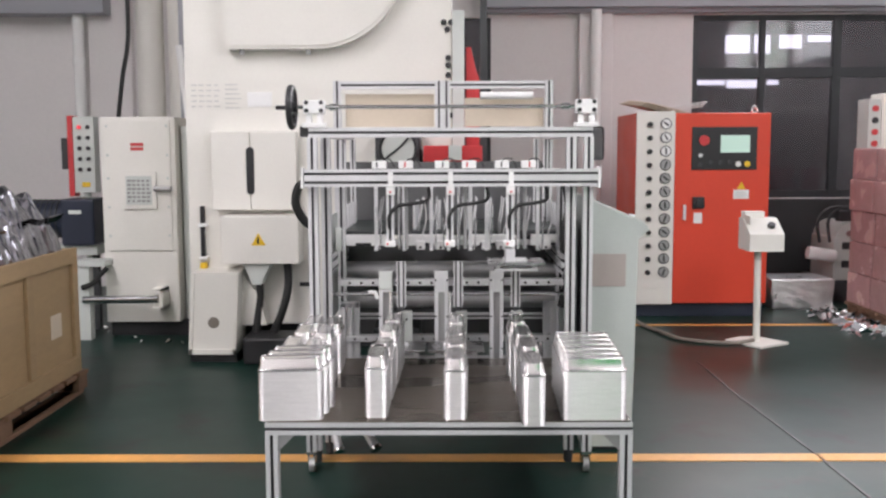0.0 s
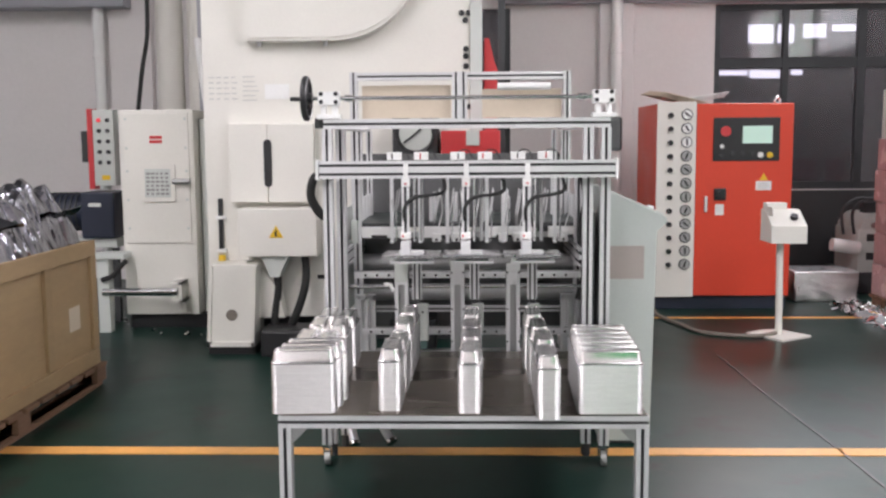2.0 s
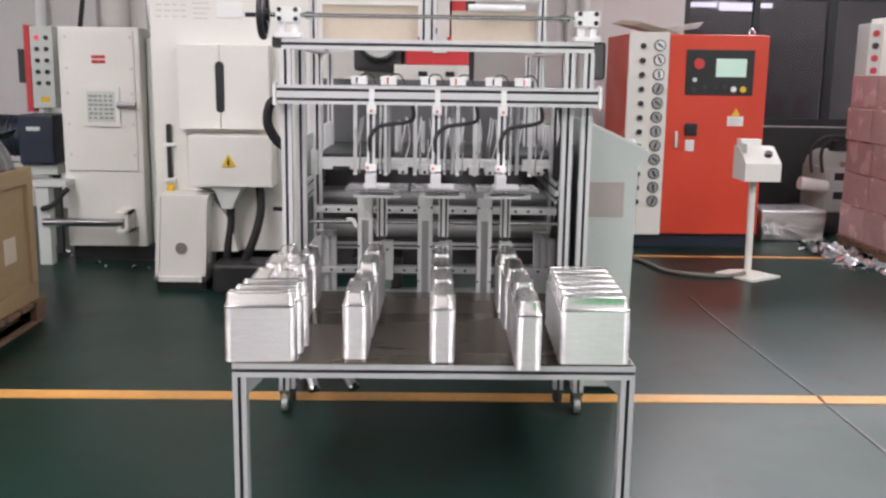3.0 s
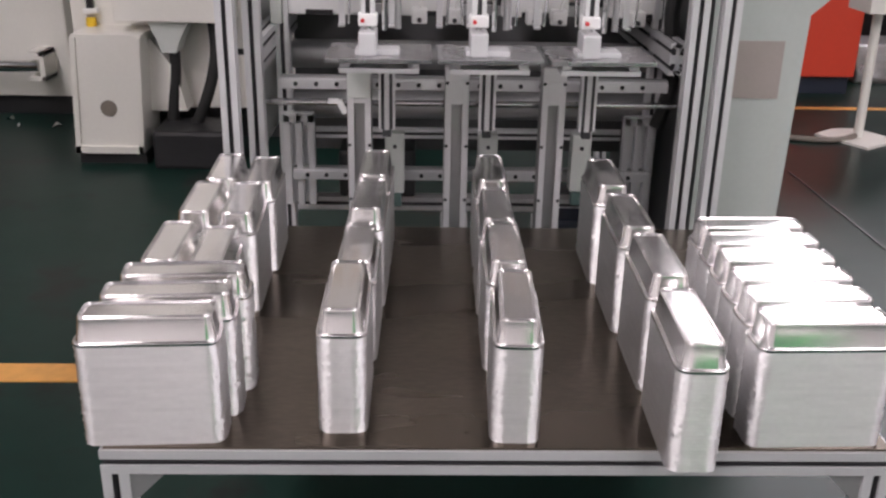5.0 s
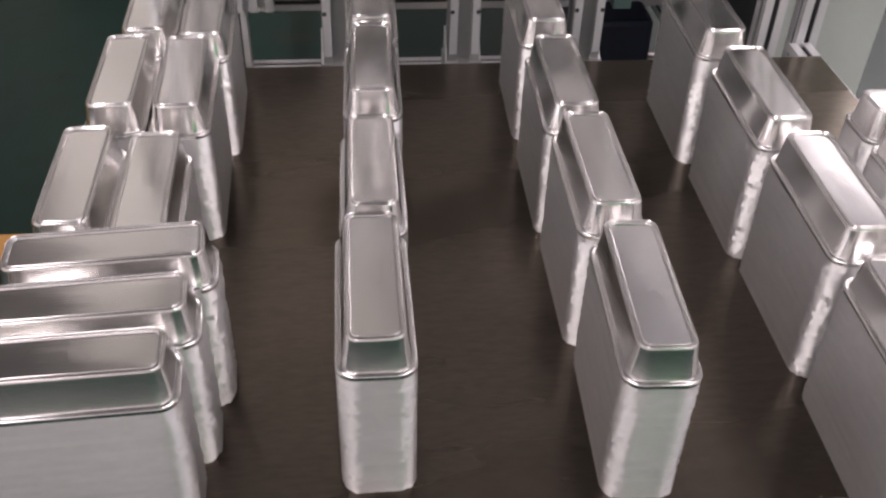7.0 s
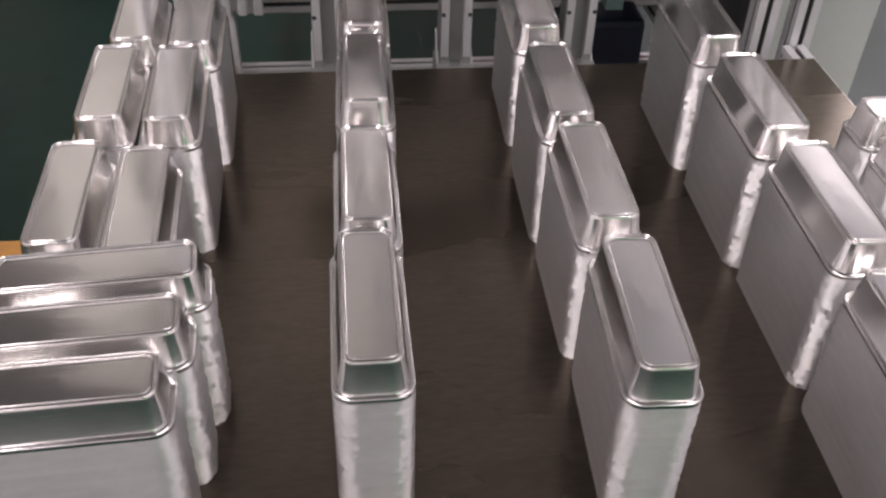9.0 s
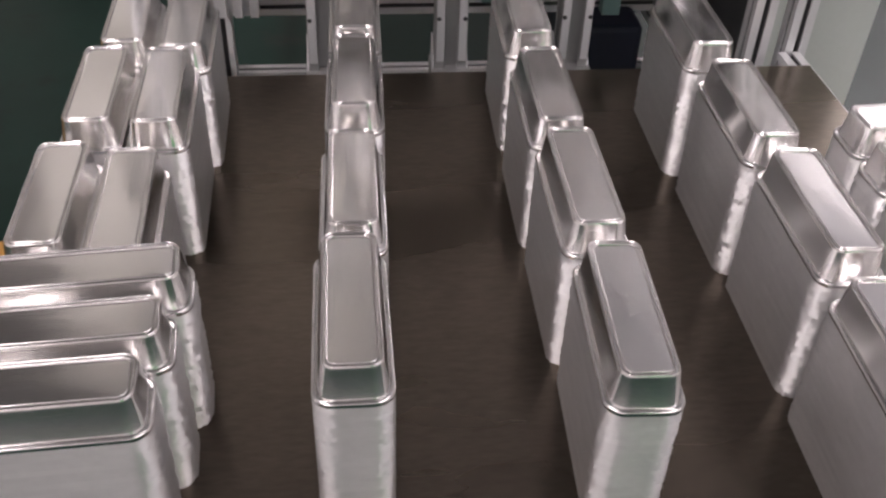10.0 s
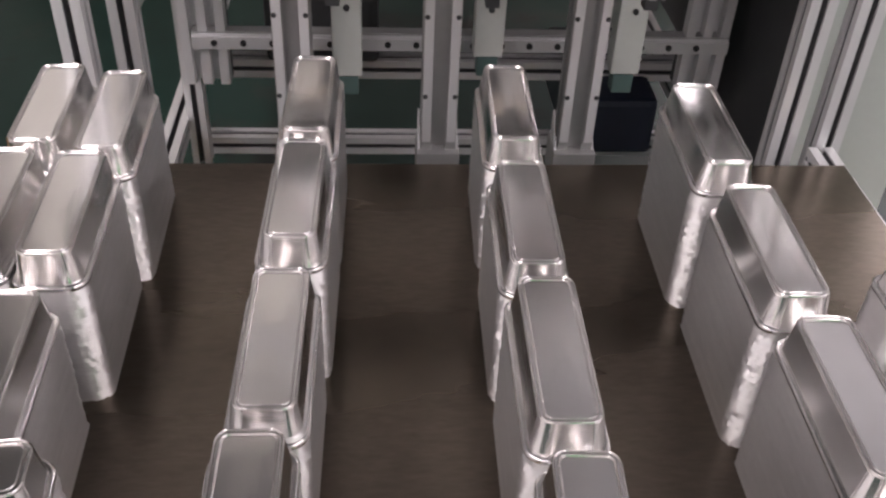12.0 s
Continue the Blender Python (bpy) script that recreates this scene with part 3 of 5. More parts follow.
def machine():
    m = thing("stacking_machine", (0.01, 5.1, 0), "aluminium profile stacking machine with belts and pushers", "machine")
    yf, yr = 4.455, 5.75
    xl, xr = -0.648, 0.672
    # front posts, rear posts
    for x, x2, yp in ((-0.632, -0.588, 4.57), (0.652, 0.573, 4.445)):
        bar("post", (x, 4.435, 0.06), (x, 4.435, 1.55), m)
        bar("side_rail", (math.copysign(0.6375, x), 4.346, 0.4975), (math.copysign(0.6375, x), 4.412, 0.4975), m)
        bar("post", (x2, yp, 0.06), (x2, yp, 1.55), m)
        part("foot", one(rod, (x, 4.435, 0), (x, 4.435, 0.06), 0.022), DARK, m)
        part("foot", one(rod, (x2, yp, 0), (x2, yp, 0.06), 0.022), DARK, m)
        x = x2
        bar("side_rail", (x, 4.60, 1.572), (x, yr - 0.03, 1.572), m, 0.045, 0.045)
        bar("side_rail", (x, 4.60, 0.93), (x, yr - 0.025, 0.93), m, 0.045, 0.09, 1, 2)
        bar("side_rail", (x, 4.60, 0.30), (x, yr - 0.025, 0.30), m, 0.045, 0.045)
    for x in (xl - 0.015, -0.055, -0.01, xr - 0.07):
        bar("rear_post", (x, yr, 0.06 if abs(x) > 0.2 else 1.60), (x, yr, 1.90), m, 0.045, 0.045)
    bar("rear_rail", (xl + 0.008, yr, 1.875), (-0.078, yr, 1.875), m)
    bar("rear_rail", (0.013, yr, 1.875), (xr - 0.093, yr, 1.875), m)
    bar("rear_rail", (xl + 0.008, yr, 1.60), (xr - 0.093, yr, 1.60), m)
    block("panel", (xl + 0.03, yr + 0.03, 1.63), (-0.085, yr + 0.04, 1.825), CARD, m, 0.001, "light brown board")
    block("panel", (0.10, yr + 0.03, 1.63), (xr - 0.1, yr + 0.04, 1.80), CARD, m, 0.001, "light brown board")
    part("roller", one(rod, (0.19, yr - 0.05, 1.81), (0.50, yr - 0.05, 1.81), 0.022, 18), WHITE, m, "white roller", True)
    for x in (-0.60, -0.545, 0.50, 0.555):
        bar("inner_post", (x, 5.45, 0.95), (x, 5.45, 1.55), m, 0.03, 0.03)
    # top front rail, bearing blocks, shaft, hand wheel
    bar("top_rail", (xl, yf - 0.01, 1.573), (xr, yf - 0.01, 1.573), m)
    for x in (-0.622, 0.642):
        bm = B()
        span(bm, (x - 0.055, yf - 0.04, 1.597), (x + 0.055, yf + 0.03, 1.618), 0.003)
        for dx in (-0.026, 0.026):
            span(bm, (x + dx - 0.012, yf - 0.02, 1.618), (x + dx + 0.012, yf + 0.02, 1.672), 0.002)
        span(bm, (x - 0.05, yf - 0.03, 1.66), (x + 0.05, yf + 0.025, 1.722), 0.004)
        b = part("bearing_block", bm, WHITE, m, "white machined bearing block")
        for dx in (-0.034, 0.034):
            for z in (1.675, 1.712):
                part("bolt", one(rod, (x + dx, yf - 0.033, z), (x + dx, yf - 0.028, z), 0.010, 10), BLACK, b)
    part("shaft", one(rod, (-0.76, yf, 1.692), (0.60, yf, 1.692), 0.009, 14), CHROME, m, "bright steel shaft", True)
    for x in (-0.53, 0.545):
        part("collar", one(rod, (x - 0.02, yf, 1.692), (x + 0.02, yf, 1.692), 0.016, 14), CHROME, m, "", True)
    bm = B()
    n, k = 36, 10
    ring = [[bm.verts.new((-0.728 + 0.015 * math.cos(b), yf + (0.092 + 0.013 * math.sin(b)) * math.cos(a), 1.692 + (0.092 + 0.013 * math.sin(b)) * math.sin(a))) for b in [2 * math.pi * j / k for j in range(k)]] for a in [2 * math.pi * i / n for i in range(n)]]
    for i in range(n):
        for j in range(k):
            bm.faces.new((ring[i][j], ring[(i + 1) % n][j], ring[(i + 1) % n][(j + 1) % k], ring[i][(j + 1) % k]))
    for a in (90, 210, 330):
        rod(bm, (-0.728, yf, 1.692), (-0.728, yf + 0.09 * math.cos(radians(a)), 1.692 + 0.09 * math.sin(radians(a))), 0.011, 8)
    rod(bm, (-0.75, yf, 1.692), (-0.70, yf, 1.692), 0.025, 16)
    w = part("hand_wheel", bm, BLACK, m, "black plastic hand wheel", True)
    part("knob", one(rod, (-0.735, yf - 0.01, 1.69), (-0.80, yf - 0.01, 1.69), 0.010, 10), BLACK, w, "", True)

    # front beam
    yb = yf - 0.07
    bar("beam", (-0.665, yb, 1.364), (0.69, yb, 1.364), m, 0.045, 0.08, 1, 2)
    for x in (-0.672, 0.696):
        block("end_plate", (x - 0.006, yb - 0.03, 1.317), (x + 0.006, yb + 0.03, 1.412), WHITE, m, 0.002)
    for i, px in enumerate((-0.318, -0.195, -0.028, 0.096, 0.247, 0.37)):
        s = block("sensor", (px - 0.033, yb - 0.025, 1.407), (px + 0.033, yb + 0.025, 1.443), WHITE, m, 0.004, "small white valve block")
        bm = B()
        span(bm, (px - 0.012 + 0.006 * (i % 3), yb - 0.0275, 1.413), (px - 0.006 + 0.006 * (i % 3), yb - 0.0252, 1.438))
        part("sticker", bm, RED if i % 2 else BLACK, s)
        part("wire", one(tube, [(px, yb, 1.44), (px + 0.02, yb + 0.015, 1.452), (px + 0.05, yb + 0.02, 1.447), (px + 0.07, yb + 0.02, 1.41)], 0.003, 6), RUBBER, s, "", True)

    # three lift cylinders with pusher plates
    for i, x in enumerate((-0.241, 0.035, 0.313)):
        bm = B()
        span(bm, (x - 0.045, yb - 0.03, 1.285), (x - 0.006, yb + 0.02, 1.325), 0.004)
        span(bm, (x - 0.035, yb - 0.034, 1.325), (x - 0.012, yb - 0.026, 1.39), 0.002)
        part("cylinder_head", bm, WHITE, m, "white pneumatic cylinder head")
        part("fitting", one(rod, (x - 0.025, yb - 0.04, 1.30), (x - 0.025, yb - 0.028, 1.30), 0.005, 10), RED, m)
        bar("guide", (x - 0.028, yb, 1.06), (x - 0.028, yb, 1.285), m, 0.034, 0.034, material=CYLINDER)
        block("cylinder_foot", (x - 0.052, yb - 0.024, 1.045), (x - 0.004, yb + 0.024, 1.075), WHITE, m, 0.005, "white cylinder foot block")
        part("fitting", one(rod, (x - 0.040, yb - 0.034, 1.06), (x - 0.040, yb - 0.022, 1.06), 0.005, 10), RED, m)
        part("guide_rod", one(rod, (x + 0.012, yb + 0.02, 1.03), (x + 0.012, yb + 0.02, 1.33), 0.007, 10), CHROME, m, "", True)
        part("guide_rod", one(rod, (x + 0.045, yb + 0.05, 1.03), (x + 0.045, yb + 0.05, 1.33), 0.009, 10), ALU_DARK, m, "", True)
        part("air_hose", one(tube, [(x - 0.03, yb - 0.02, 1.13), (x - 0.03, yb - 0.03, 1.19), (x + 0.01, yb - 0.02, 1.235), (x + 0.10, yb + 0.01, 1.248), (x + 0.15, yb + 0.06, 1.265), (x + 0.145, yb + 0.09, 1.33)], 0.0085, 8), RUBBER, m, "black air hose", True)
        # moving head
        p = thing_part("pusher", m)
        bm = B()
        span(bm, (x - 0.131, 4.30, 0.965), (x + 0.131, 4.52, 0.977), 0.002)
        part("plate", bm, PLATE, p, "flat aluminium pusher plate")
        bm = B()
        span(bm, (x - 0.05, 4.33, 0.977), (x - 0.006, 4.43, 1.035), 0.005)
        span(bm, (x - 0.06, 4.35, 0.977), (x + 0.05, 4.42, 0.990), 0.002)
        part("bracket", bm, ALU, p)
        bm = B()
        rod(bm, (x - 0.028, yb - 0.0, 1.03), (x - 0.028, yb, 1.24), 0.0075, 10)
        part("piston_rod", bm, CHROME, p, "bright piston rod", True)
        bm = B()
        span(bm, (x - 0.10, 4.33, 0.935), (x + 0.10, 4.40, 0.948), 0.002)
        for dx in (-0.085, 0.085):
            span(bm, (x + dx - 0.012, 4.34, 0.935), (x + dx + 0.012, 4.38, 0.966), 0.002)
        part("underplate", bm, ALU, p)
        PUSHERS.append(p)
        # fixed twin guides behind the plates
        bar("twin_guide", (x + 0.012, 4.56, 0.735), (x + 0.012, 4.56, 0.955), m, 0.045, 0.03, 2, 1)
        block("guide_foot", (x + 0.0, 4.545, 0.715), (x + 0.024, 4.575, 0.735), DARK, m, 0.002)
        b = block("side_block", (x + 0.0, 4.70, (0.50, 0.545, 0.51)[i]), (x + 0.058, 4.745, 0.685), PALE, m, 0.003, "pale painted guide block")
        part("bolt", one(rod, (x + 0.03, 4.694, 0.645), (x + 0.03, 4.701, 0.645), 0.006, 8), DARK, b)
        block("slider", (x + 0.008, 4.705, (0.455, 0.50, 0.465)[i]), (x + 0.050, 4.74, (0.497, 0.542, 0.507)[i]), SLIDER, m, 0.003)

    # slotted columns
    for x in (-0.307, -0.035, 0.235):
        c = part("column", one(prism, [(u + x, v + 4.615) for u, v in slot_outline(0.069, 0.05, 1, 1, 0.026, 0.016)], "z", 0.40, 0.90), ALU_DARK, m, "slotted aluminium column")
        bm = B()
        for dx in (-0.024, 0.024):
            span(bm, (x + dx - 0.0085, 4.584, 0.42), (x + dx + 0.0085, 4.589, 0.90), 0.001)
        span(bm, (x - 0.0155, 4.584, 0.80), (x + 0.0155, 4.589, 0.90), 0.001)
        part("face_plate", bm, ALU, c, "bright slotted face plate")
        block("cap_plate", (x - 0.0325, 4.578, 0.865 - 0.05 * (x < -0.2)), (x + 0.0325, 4.583, 0.905), PALE if x < -0.2 else ALU, c, 0.002, "pale cap plate")
        # gusset at the foot
        for dx in (-0.039, 0.0355):
            bm = B()
            prism(bm, [(4.59, 0.40), (4.645, 0.40), (4.645, 0.46)], "x", x + dx, x + dx + 0.0035)
            part("gusset", bm, ALU, c)
        block("column_base", (x - 0.042, 4.575, 0.33), (x + 0.042, 4.66, 0.40), ALU_DARK, m, 0.003)
        for z in (0.86, 0.68, 0.52):
            for dx in (-0.028, 0.028):
                part("bolt", one(rod, (x + dx, 4.583, z), (x + dx, 4.591, z), 0.005, 8), DARK, c)

    # cross rails with bolt holes
    for z, a, b, y in ((0.837, -0.535, 0.57, 4.68), (0.530, -0.525, 0.575, 4.802)):
        r = bar("cross_rail", (a, y, z), (b, y, z), m, 0.03, 0.030)
        f = block("rail_face", (a, y - 0.022, z - 0.015), (b, y - 0.0155, z + 0.012), ALU, r, 0.001)
        block("rail_cap", (a, y - 0.012, z + 0.0155), (b, y + 0.016, z + 0.020), ALU_DARK, r, 0.001)
        x = a + 0.045
        while x < b - 0.02:
            part("bolt", one(rod, (x, y - 0.026, z), (x, y - 0.021, z), 0.0065, 10), BLACK, r)
            x += 0.058
    bar("cross_rail", (-0.56, 5.0, 0.37), (0.58, 5.0, 0.37), m)
    bar("cross_rail", (-0.56, 5.0, 0.165), (0.58, 5.0, 0.165), m)
    bar("cross_rail", (-0.56, 4.95, 0.62), (0.58, 4.95, 0.62), m, 0.03, 0.03)
    part("shaft", one(rod, (-0.60, 4.70, 0.775), (0.62, 4.70, 0.775), 0.010, 12), CHROME, m, "", True)
    # slotted brackets at both ends
    for x in (-0.503, 0.530):
        bm = B()
        for dx in (-0.036, 0.0, 0.036):
            span(bm, (x + dx - 0.010, 4.79, 0.43), (x + dx + 0.010, 4.815, 0.715), 0.002)
        span(bm, (x - 0.046, 4.79, 0.69), (x + 0.046, 4.815, 0.72), 0.002)
        span(bm, (x - 0.046, 4.817, 0.43), (x + 0.046, 4.82, 0.71))
        part("slotted_bracket", bm, ALU, m)
        block("bracket_backing", (x - 0.046, 4.822, 0.43), (x + 0.046, 4.84, 0.71), DARK, m, 0.001)
        bar("inner_post", (x + (-0.045 if x < 0 else 0.045), 4.86, 0.20), (x + (-0.045 if x < 0 else 0.045), 4.86, 1.33), m, 0.04, 0.04)
    # conveyor
    for a, b in ((-0.562, -0.312), (-0.21, -0.022), (0.102, 0.30), (0.424, 0.596)):
        f = block("belt_bar", (a, 4.85, 1.002), (b, 4.89, 1.058), WHITE, m, 0.006, "white front bar of the conveyor")
        part("slot", one(span, ((a + b) / 2 - 0.04, 4.846, 1.003), ((a + b) / 2 + 0.04, 4.851, 1.017), 0.001), BLACK, f)
    block("belt_crossbar", (-0.56, 4.892, 1.0), (0.60, 4.92, 1.03), ALU_DARK, m, 0.002)
    for a, b in ((-0.580, -0.545), (0.585, 0.625)):
        block("end_bearing", (a, 4.835, 0.975), (b, 4.90, 1.095), PALE, m, 0.006, "pale bearing block of the conveyor")
    for i, (a, b) in enumerate(((-0.555, -0.33), (-0.19, -0.04), (0.09, 0.24), (0.37, 0.60))):
        bm = B()
        span(bm, (a, 4.90, 1.035), (b, 5.68, 1.075), 0.012)
        part("belt", bm, BELT, m, "dark green conveyor belt")
        part("belt_roller", one(rod, (a, 4.905, 1.05), (b, 4.905, 1.05), 0.024, 16), DARK, m, "", True)
        for k in range(5):
            y = 5.02 + 0.13 * k
            for x in ((a + 0.012, b - 0.012) if i not in (0, 3) else ((a + 0.01,) if i == 0 else (b - 0.01,))):
                part("side_guide", one(rod, (x, y, 1.07), (x, y, 1.20), 0.010, 8), ALU, m, "", True)
    for x in (-0.37, -0.155, -0.08, 0.06, 0.13, 0.205, 0.27, 0.41):
        for y in (4.92, 5.10):
            part("finger", one(tube, [(x, y, 1.045), (x, y - 0.01, 1.11), (x + 0.012, y + 0.02, 1.17), (x + 0.02, y + 0.05, 1.24)], 0.004, 6), ALU_DARK, m, "", True)
    for x, d in ((-0.36, 1), (-0.22, -1), (-0.085, 1), (0.0, -1), (0.11, 1), (0.19, 1), (0.32, -1), (0.445, 1)):
        h = block("hanger", (x - 0.009, 4.715, 1.0), (x + 0.009, 4.723, 1.32), CYLINDER, m, 0.001, "flat aluminium hanger strip")
        part("hook", one(span, (x - 0.009, 4.68, 0.993), (x + 0.009, 4.723, 0.9995), 0.001), ALU, h)
        part("pin", one(rod, (x + d * 0.02, 4.70, 1.0), (x + d * 0.028, 4.69, 1.16), 0.004, 8), CHROME, h, "", True)
    for x, w in ((-0.142, 0.045), (-0.04, 0.045), (0.193, 0.045), (0.266, 0.045), (0.494, 0.05)):
        v = block("valve_block", (x - w / 2, 4.79, 0.988), (x + w / 2, 4.842, 1.030), WHITE, m, 0.004, "white pneumatic valve block")
        part("fitting", one(rod, (x, 4.775, 1.0), (x, 4.786, 1.0), 0.007, 8), DARK, v)
        part("hose", one(tube, [(x, 4.81, 1.02), (x + 0.015, 4.80, 1.08), (x + 0.03, 4.79, 1.15), (x + 0.02, 4.75, 1.25)], 0.0035, 6), WHITE, v, "thin white air hose", True)
    bar("hanger_rail", (-0.60, 4.72, 1.345), (0.62, 4.72, 1.345), m, 0.045, 0.045)
    block("rear_panel", (-0.62, 5.71, 0.98), (0.56, 5.722, 1.42), SLATE, m, 0.001, "grey rear panel")
    # undercarriage: motors, rollers and cable runs in the dark inside
    for z in (0.86, 0.70):
        part("drum", one(rod, (-0.54, 5.0, z), (0.58, 5.0, z), 0.045, 20), ALU_DARK, m, "grey drive drum", True)
    block("motor", (0.28, 4.86, 0.22), (0.48, 5.25, 0.36), NAVY, m, 0.015, "dark blue geared motor")
    block("motor", (-0.40, 4.95, 0.40), (-0.15, 5.2, 0.56), DARK, m, 0.015, "dark geared motor")
    block("belly_pan", (-0.58, 5.35, 0.45), (0.60, 5.40, 0.98), SLATE, m, 0.003, "grey inner panel")
    block("side_sheet", (0.615, 4.56, 0.35), (0.622, 5.6, 1.15), DARK, m, 0.001, "dark side panel")
    block("side_sheet", (-0.622, 4.75, 0.60), (-0.615, 5.6, 1.15), PALE, m, 0.001, "pale side panel")
    part("cable", one(tube, [(-0.62, 4.50, 1.33), (-0.70, 4.49, 1.33), (-0.725, 4.50, 1.24), (-0.69, 4.52, 1.16), (-0.64, 4.54, 1.12)], 0.021, 10), RUBBER, m, "thick black cable loop", True)
    part("cable", one(tube, [(0.57, 4.68, 1.36), (0.60, 4.70, 1.2), (0.575, 4.72, 1.05), (0.60, 4.74, 0.85), (0.57, 4.75, 0.70)], 0.022, 10), RUBBER, m, "thick black cable run", True)
    bm = B()
    span(bm, (-0.395, 4.60, 0.792), (-0.365, 4.615, 0.808), 0.004)
    box(bm, (-0.355, 4.60, 0.785), (0.018, 0.012, 0.042), 0.004, Matrix.Rotation(radians(-25), 3, "Y"))
    part("clamp", bm, WHITE, m, "small white cable clamp")
    # grey covers at both ends of the top rail
    block("end_cover", (0.668, 4.50, 1.44), (0.735, 4.515, 1.60), SLATE, m, 0.02, "grey end cover")
    block("end_cover", (-0.700, 4.50, 1.555), (-0.655, 4.515, 1.605), SLATE, m, 0.01, "grey end cover")


def thing_part(name, parent):
    ob = new(name)
    ob.parent = parent
    return ob


machine()


def console():
    c = thing("control_console", (0.81, 4.95, 0), "grey-green sheet steel control console with a sloped top", "console")
    bm = B()
    prism(bm, [(0.66, 0.02), (0.905, 0.02), (0.925, 1.055), (0.975, 1.10), (0.965, 1.125), (0.66, 1.26)], "y", 4.60, 5.25)
    part("body", bm, GREYGREEN, c)
    block("base", (0.67, 4.62, 0.0), (0.895, 5.23, 0.02), DARK, c, 0.001)
    bm = B()
    prism(bm, [(0.66, 1.262), (0.962, 1.128), (0.966, 1.136), (0.664, 1.27)], "y", 4.64, 5.21)
    part("panel", bm, PALE, c, "sloped pale control panel")
    block("label", (0.69, 4.597, 0.825), (0.865, 4.6005, 0.985), BROWNLABEL, c, 0.0005, "brown engraved label")
    part("button", one(rod, (0.90, 4.66, 1.155), (0.905, 4.66, 1.175), 0.016, 12), WHITE, c)


console()


# ---- the press behind the machine ----
SLIDES = []


def press():
    p = thing("stamping_press", (-0.9, 7.7, 0), "large cream-painted steel stamping press on the floor", "press")
    bm = B()
    span(bm, (-1.89, 6.9, 0.22), (0.03, 8.6, 4.6), 0.012)
    part("body", bm, CREAM, p)
    block("plinth", (-1.70, 7.15, 0.0), (0.0, 8.5, 0.22), DARK, p, 0.003)
    bm = B()
    arc = [(-0.92 + 0.62 * math.sin(radians(a)), 2.82 - 0.62 * math.cos(radians(a))) for a in range(0, 75, 8)]
    prism(bm, [(-1.58, 4.3), (-1.58, 2.24), (-1.54, 2.2)] + arc + [(-0.2, 3.2), (-0.1, 4.3)], "y", 6.80, 6.905)
    cover = part("cover", bm, CREAM, p, "cream cover with a rounded corner")
    bm = B()
    prism(bm, [(-1.565, 4.28), (-1.565, 2.255), (-1.53, 2.22)] + [(x - 0.01, z + 0.022) for x, z in arc] + [(-0.22, 3.2), (-0.12, 4.28)], "y", 6.790, 6.801)
    part("cover_face", bm, CREAM, cover)
    for x in (-1.46, -0.99):
        part("bolt", one(rod, (x, 6.84, 2.165), (x, 6.84, 2.205), 0.018, 8), ALU_DARK, cover)
    # slotted cover and electrical box
    bm = B()
    for a, b in ((-1.69, -1.415), (-1.411, -1.085)):
        span(bm, (a, 6.80, 1.065), (b, 6.90, 1.625), 0.006)
    c = part("slotted_cover", bm, CREAM, p)
    bm = B()
    pts = [(-1.412 + 0.028 * math.cos(radians(a)), (1.485 if a <= 180 else 1.205) + 0.028 * math.sin(radians(a))) for a in range(0, 360, 20)]
    prism(bm, pts, "y", 6.792, 6.801)
    part("slot", bm, BLACK, c, "dark sight slot")
    e = block("electrical_box", (-1.61, 6.67, 0.69), (-1.055, 6.90, 1.03), CREAM, p, 0.008, "cream electrical box")
    bm = B()
    prism(bm, [(-1.39, 0.825), (-1.29, 0.825), (-1.34, 0.91)], "y", 6.664, 6.671)
    s = part("warning_sign", bm, YELLOW, e, "yellow triangular warning sign")
    bm = B()
    prism(bm, [(-1.347, 0.838), (-1.333, 0.838), (-1.338, 0.865), (-1.330, 0.865), (-1.346, 0.892), (-1.341, 0.868), (-1.350, 0.868)], "y", 6.661, 6.6645)
    part("symbol", bm, BLACK, s)
    # foot housing
    f = part("foot_housing", one(prism, [(-1.835, 0.06), (-1.50, 0.06), (-1.47, 0.64), (-1.80, 0.64)], "y", 6.60, 6.90), CREAM, p)
    bm = B()
    for a, b in (((-1.835, 0.06), (-1.803, 0.63)), ((-1.525, 0.06), (-1.497, 0.63))):
        prism(bm, [a, (a[0] + 0.025, a[1]), (b[0] + 0.025, b[1]), b], "y", 6.585, 6.601)
    span(bm, (-1.835, 6.585, 0.06), (-1.50, 6.601, 0.095))
    part("flange", bm, CREAM, f)
    part("hole", one(rod, (-1.655, 6.596, 0.285), (-1.655, 6.603, 0.285), 0.040, 18), BROWN_CABLE, f, "round hole")
    block("foot_base", (-1.83, 6.62, 0.0), (-1.50, 7.0, 0.06), BLACK, p, 0.002)
    bm = B()
    prism(bm, [(-1.50, 0.24), (-1.31, 0.24), (-1.36, 0.45), (-1.47, 0.60)], "y", 6.75, 6.90)
    part("gusset", bm, CREAM, p)
    # gauge tube at the edge
    g = block("gauge", (-1.80, 6.87, 0.70), (-1.77, 6.901, 1.09), BLACK, p, 0.004, "black level gauge")
    for z in (0.70, 0.94):
        block("clip", (-1.815, 6.86, z), (-1.745, 6.895, z + 0.025), WHITE, g, 0.003)
    part("bulb", one(rod, (-1.778, 6.86, 0.61), (-1.778, 6.86, 0.68), 0.026, 12), YELLOW, p, "small amber oil cup", True)
    part("cord", one(tube, [(-1.778, 6.86, 0.61), (-1.785, 6.85, 0.52), (-1.77, 6.85, 0.44)], 0.007, 6), RUBBER, p, "", True)
    bm = B()
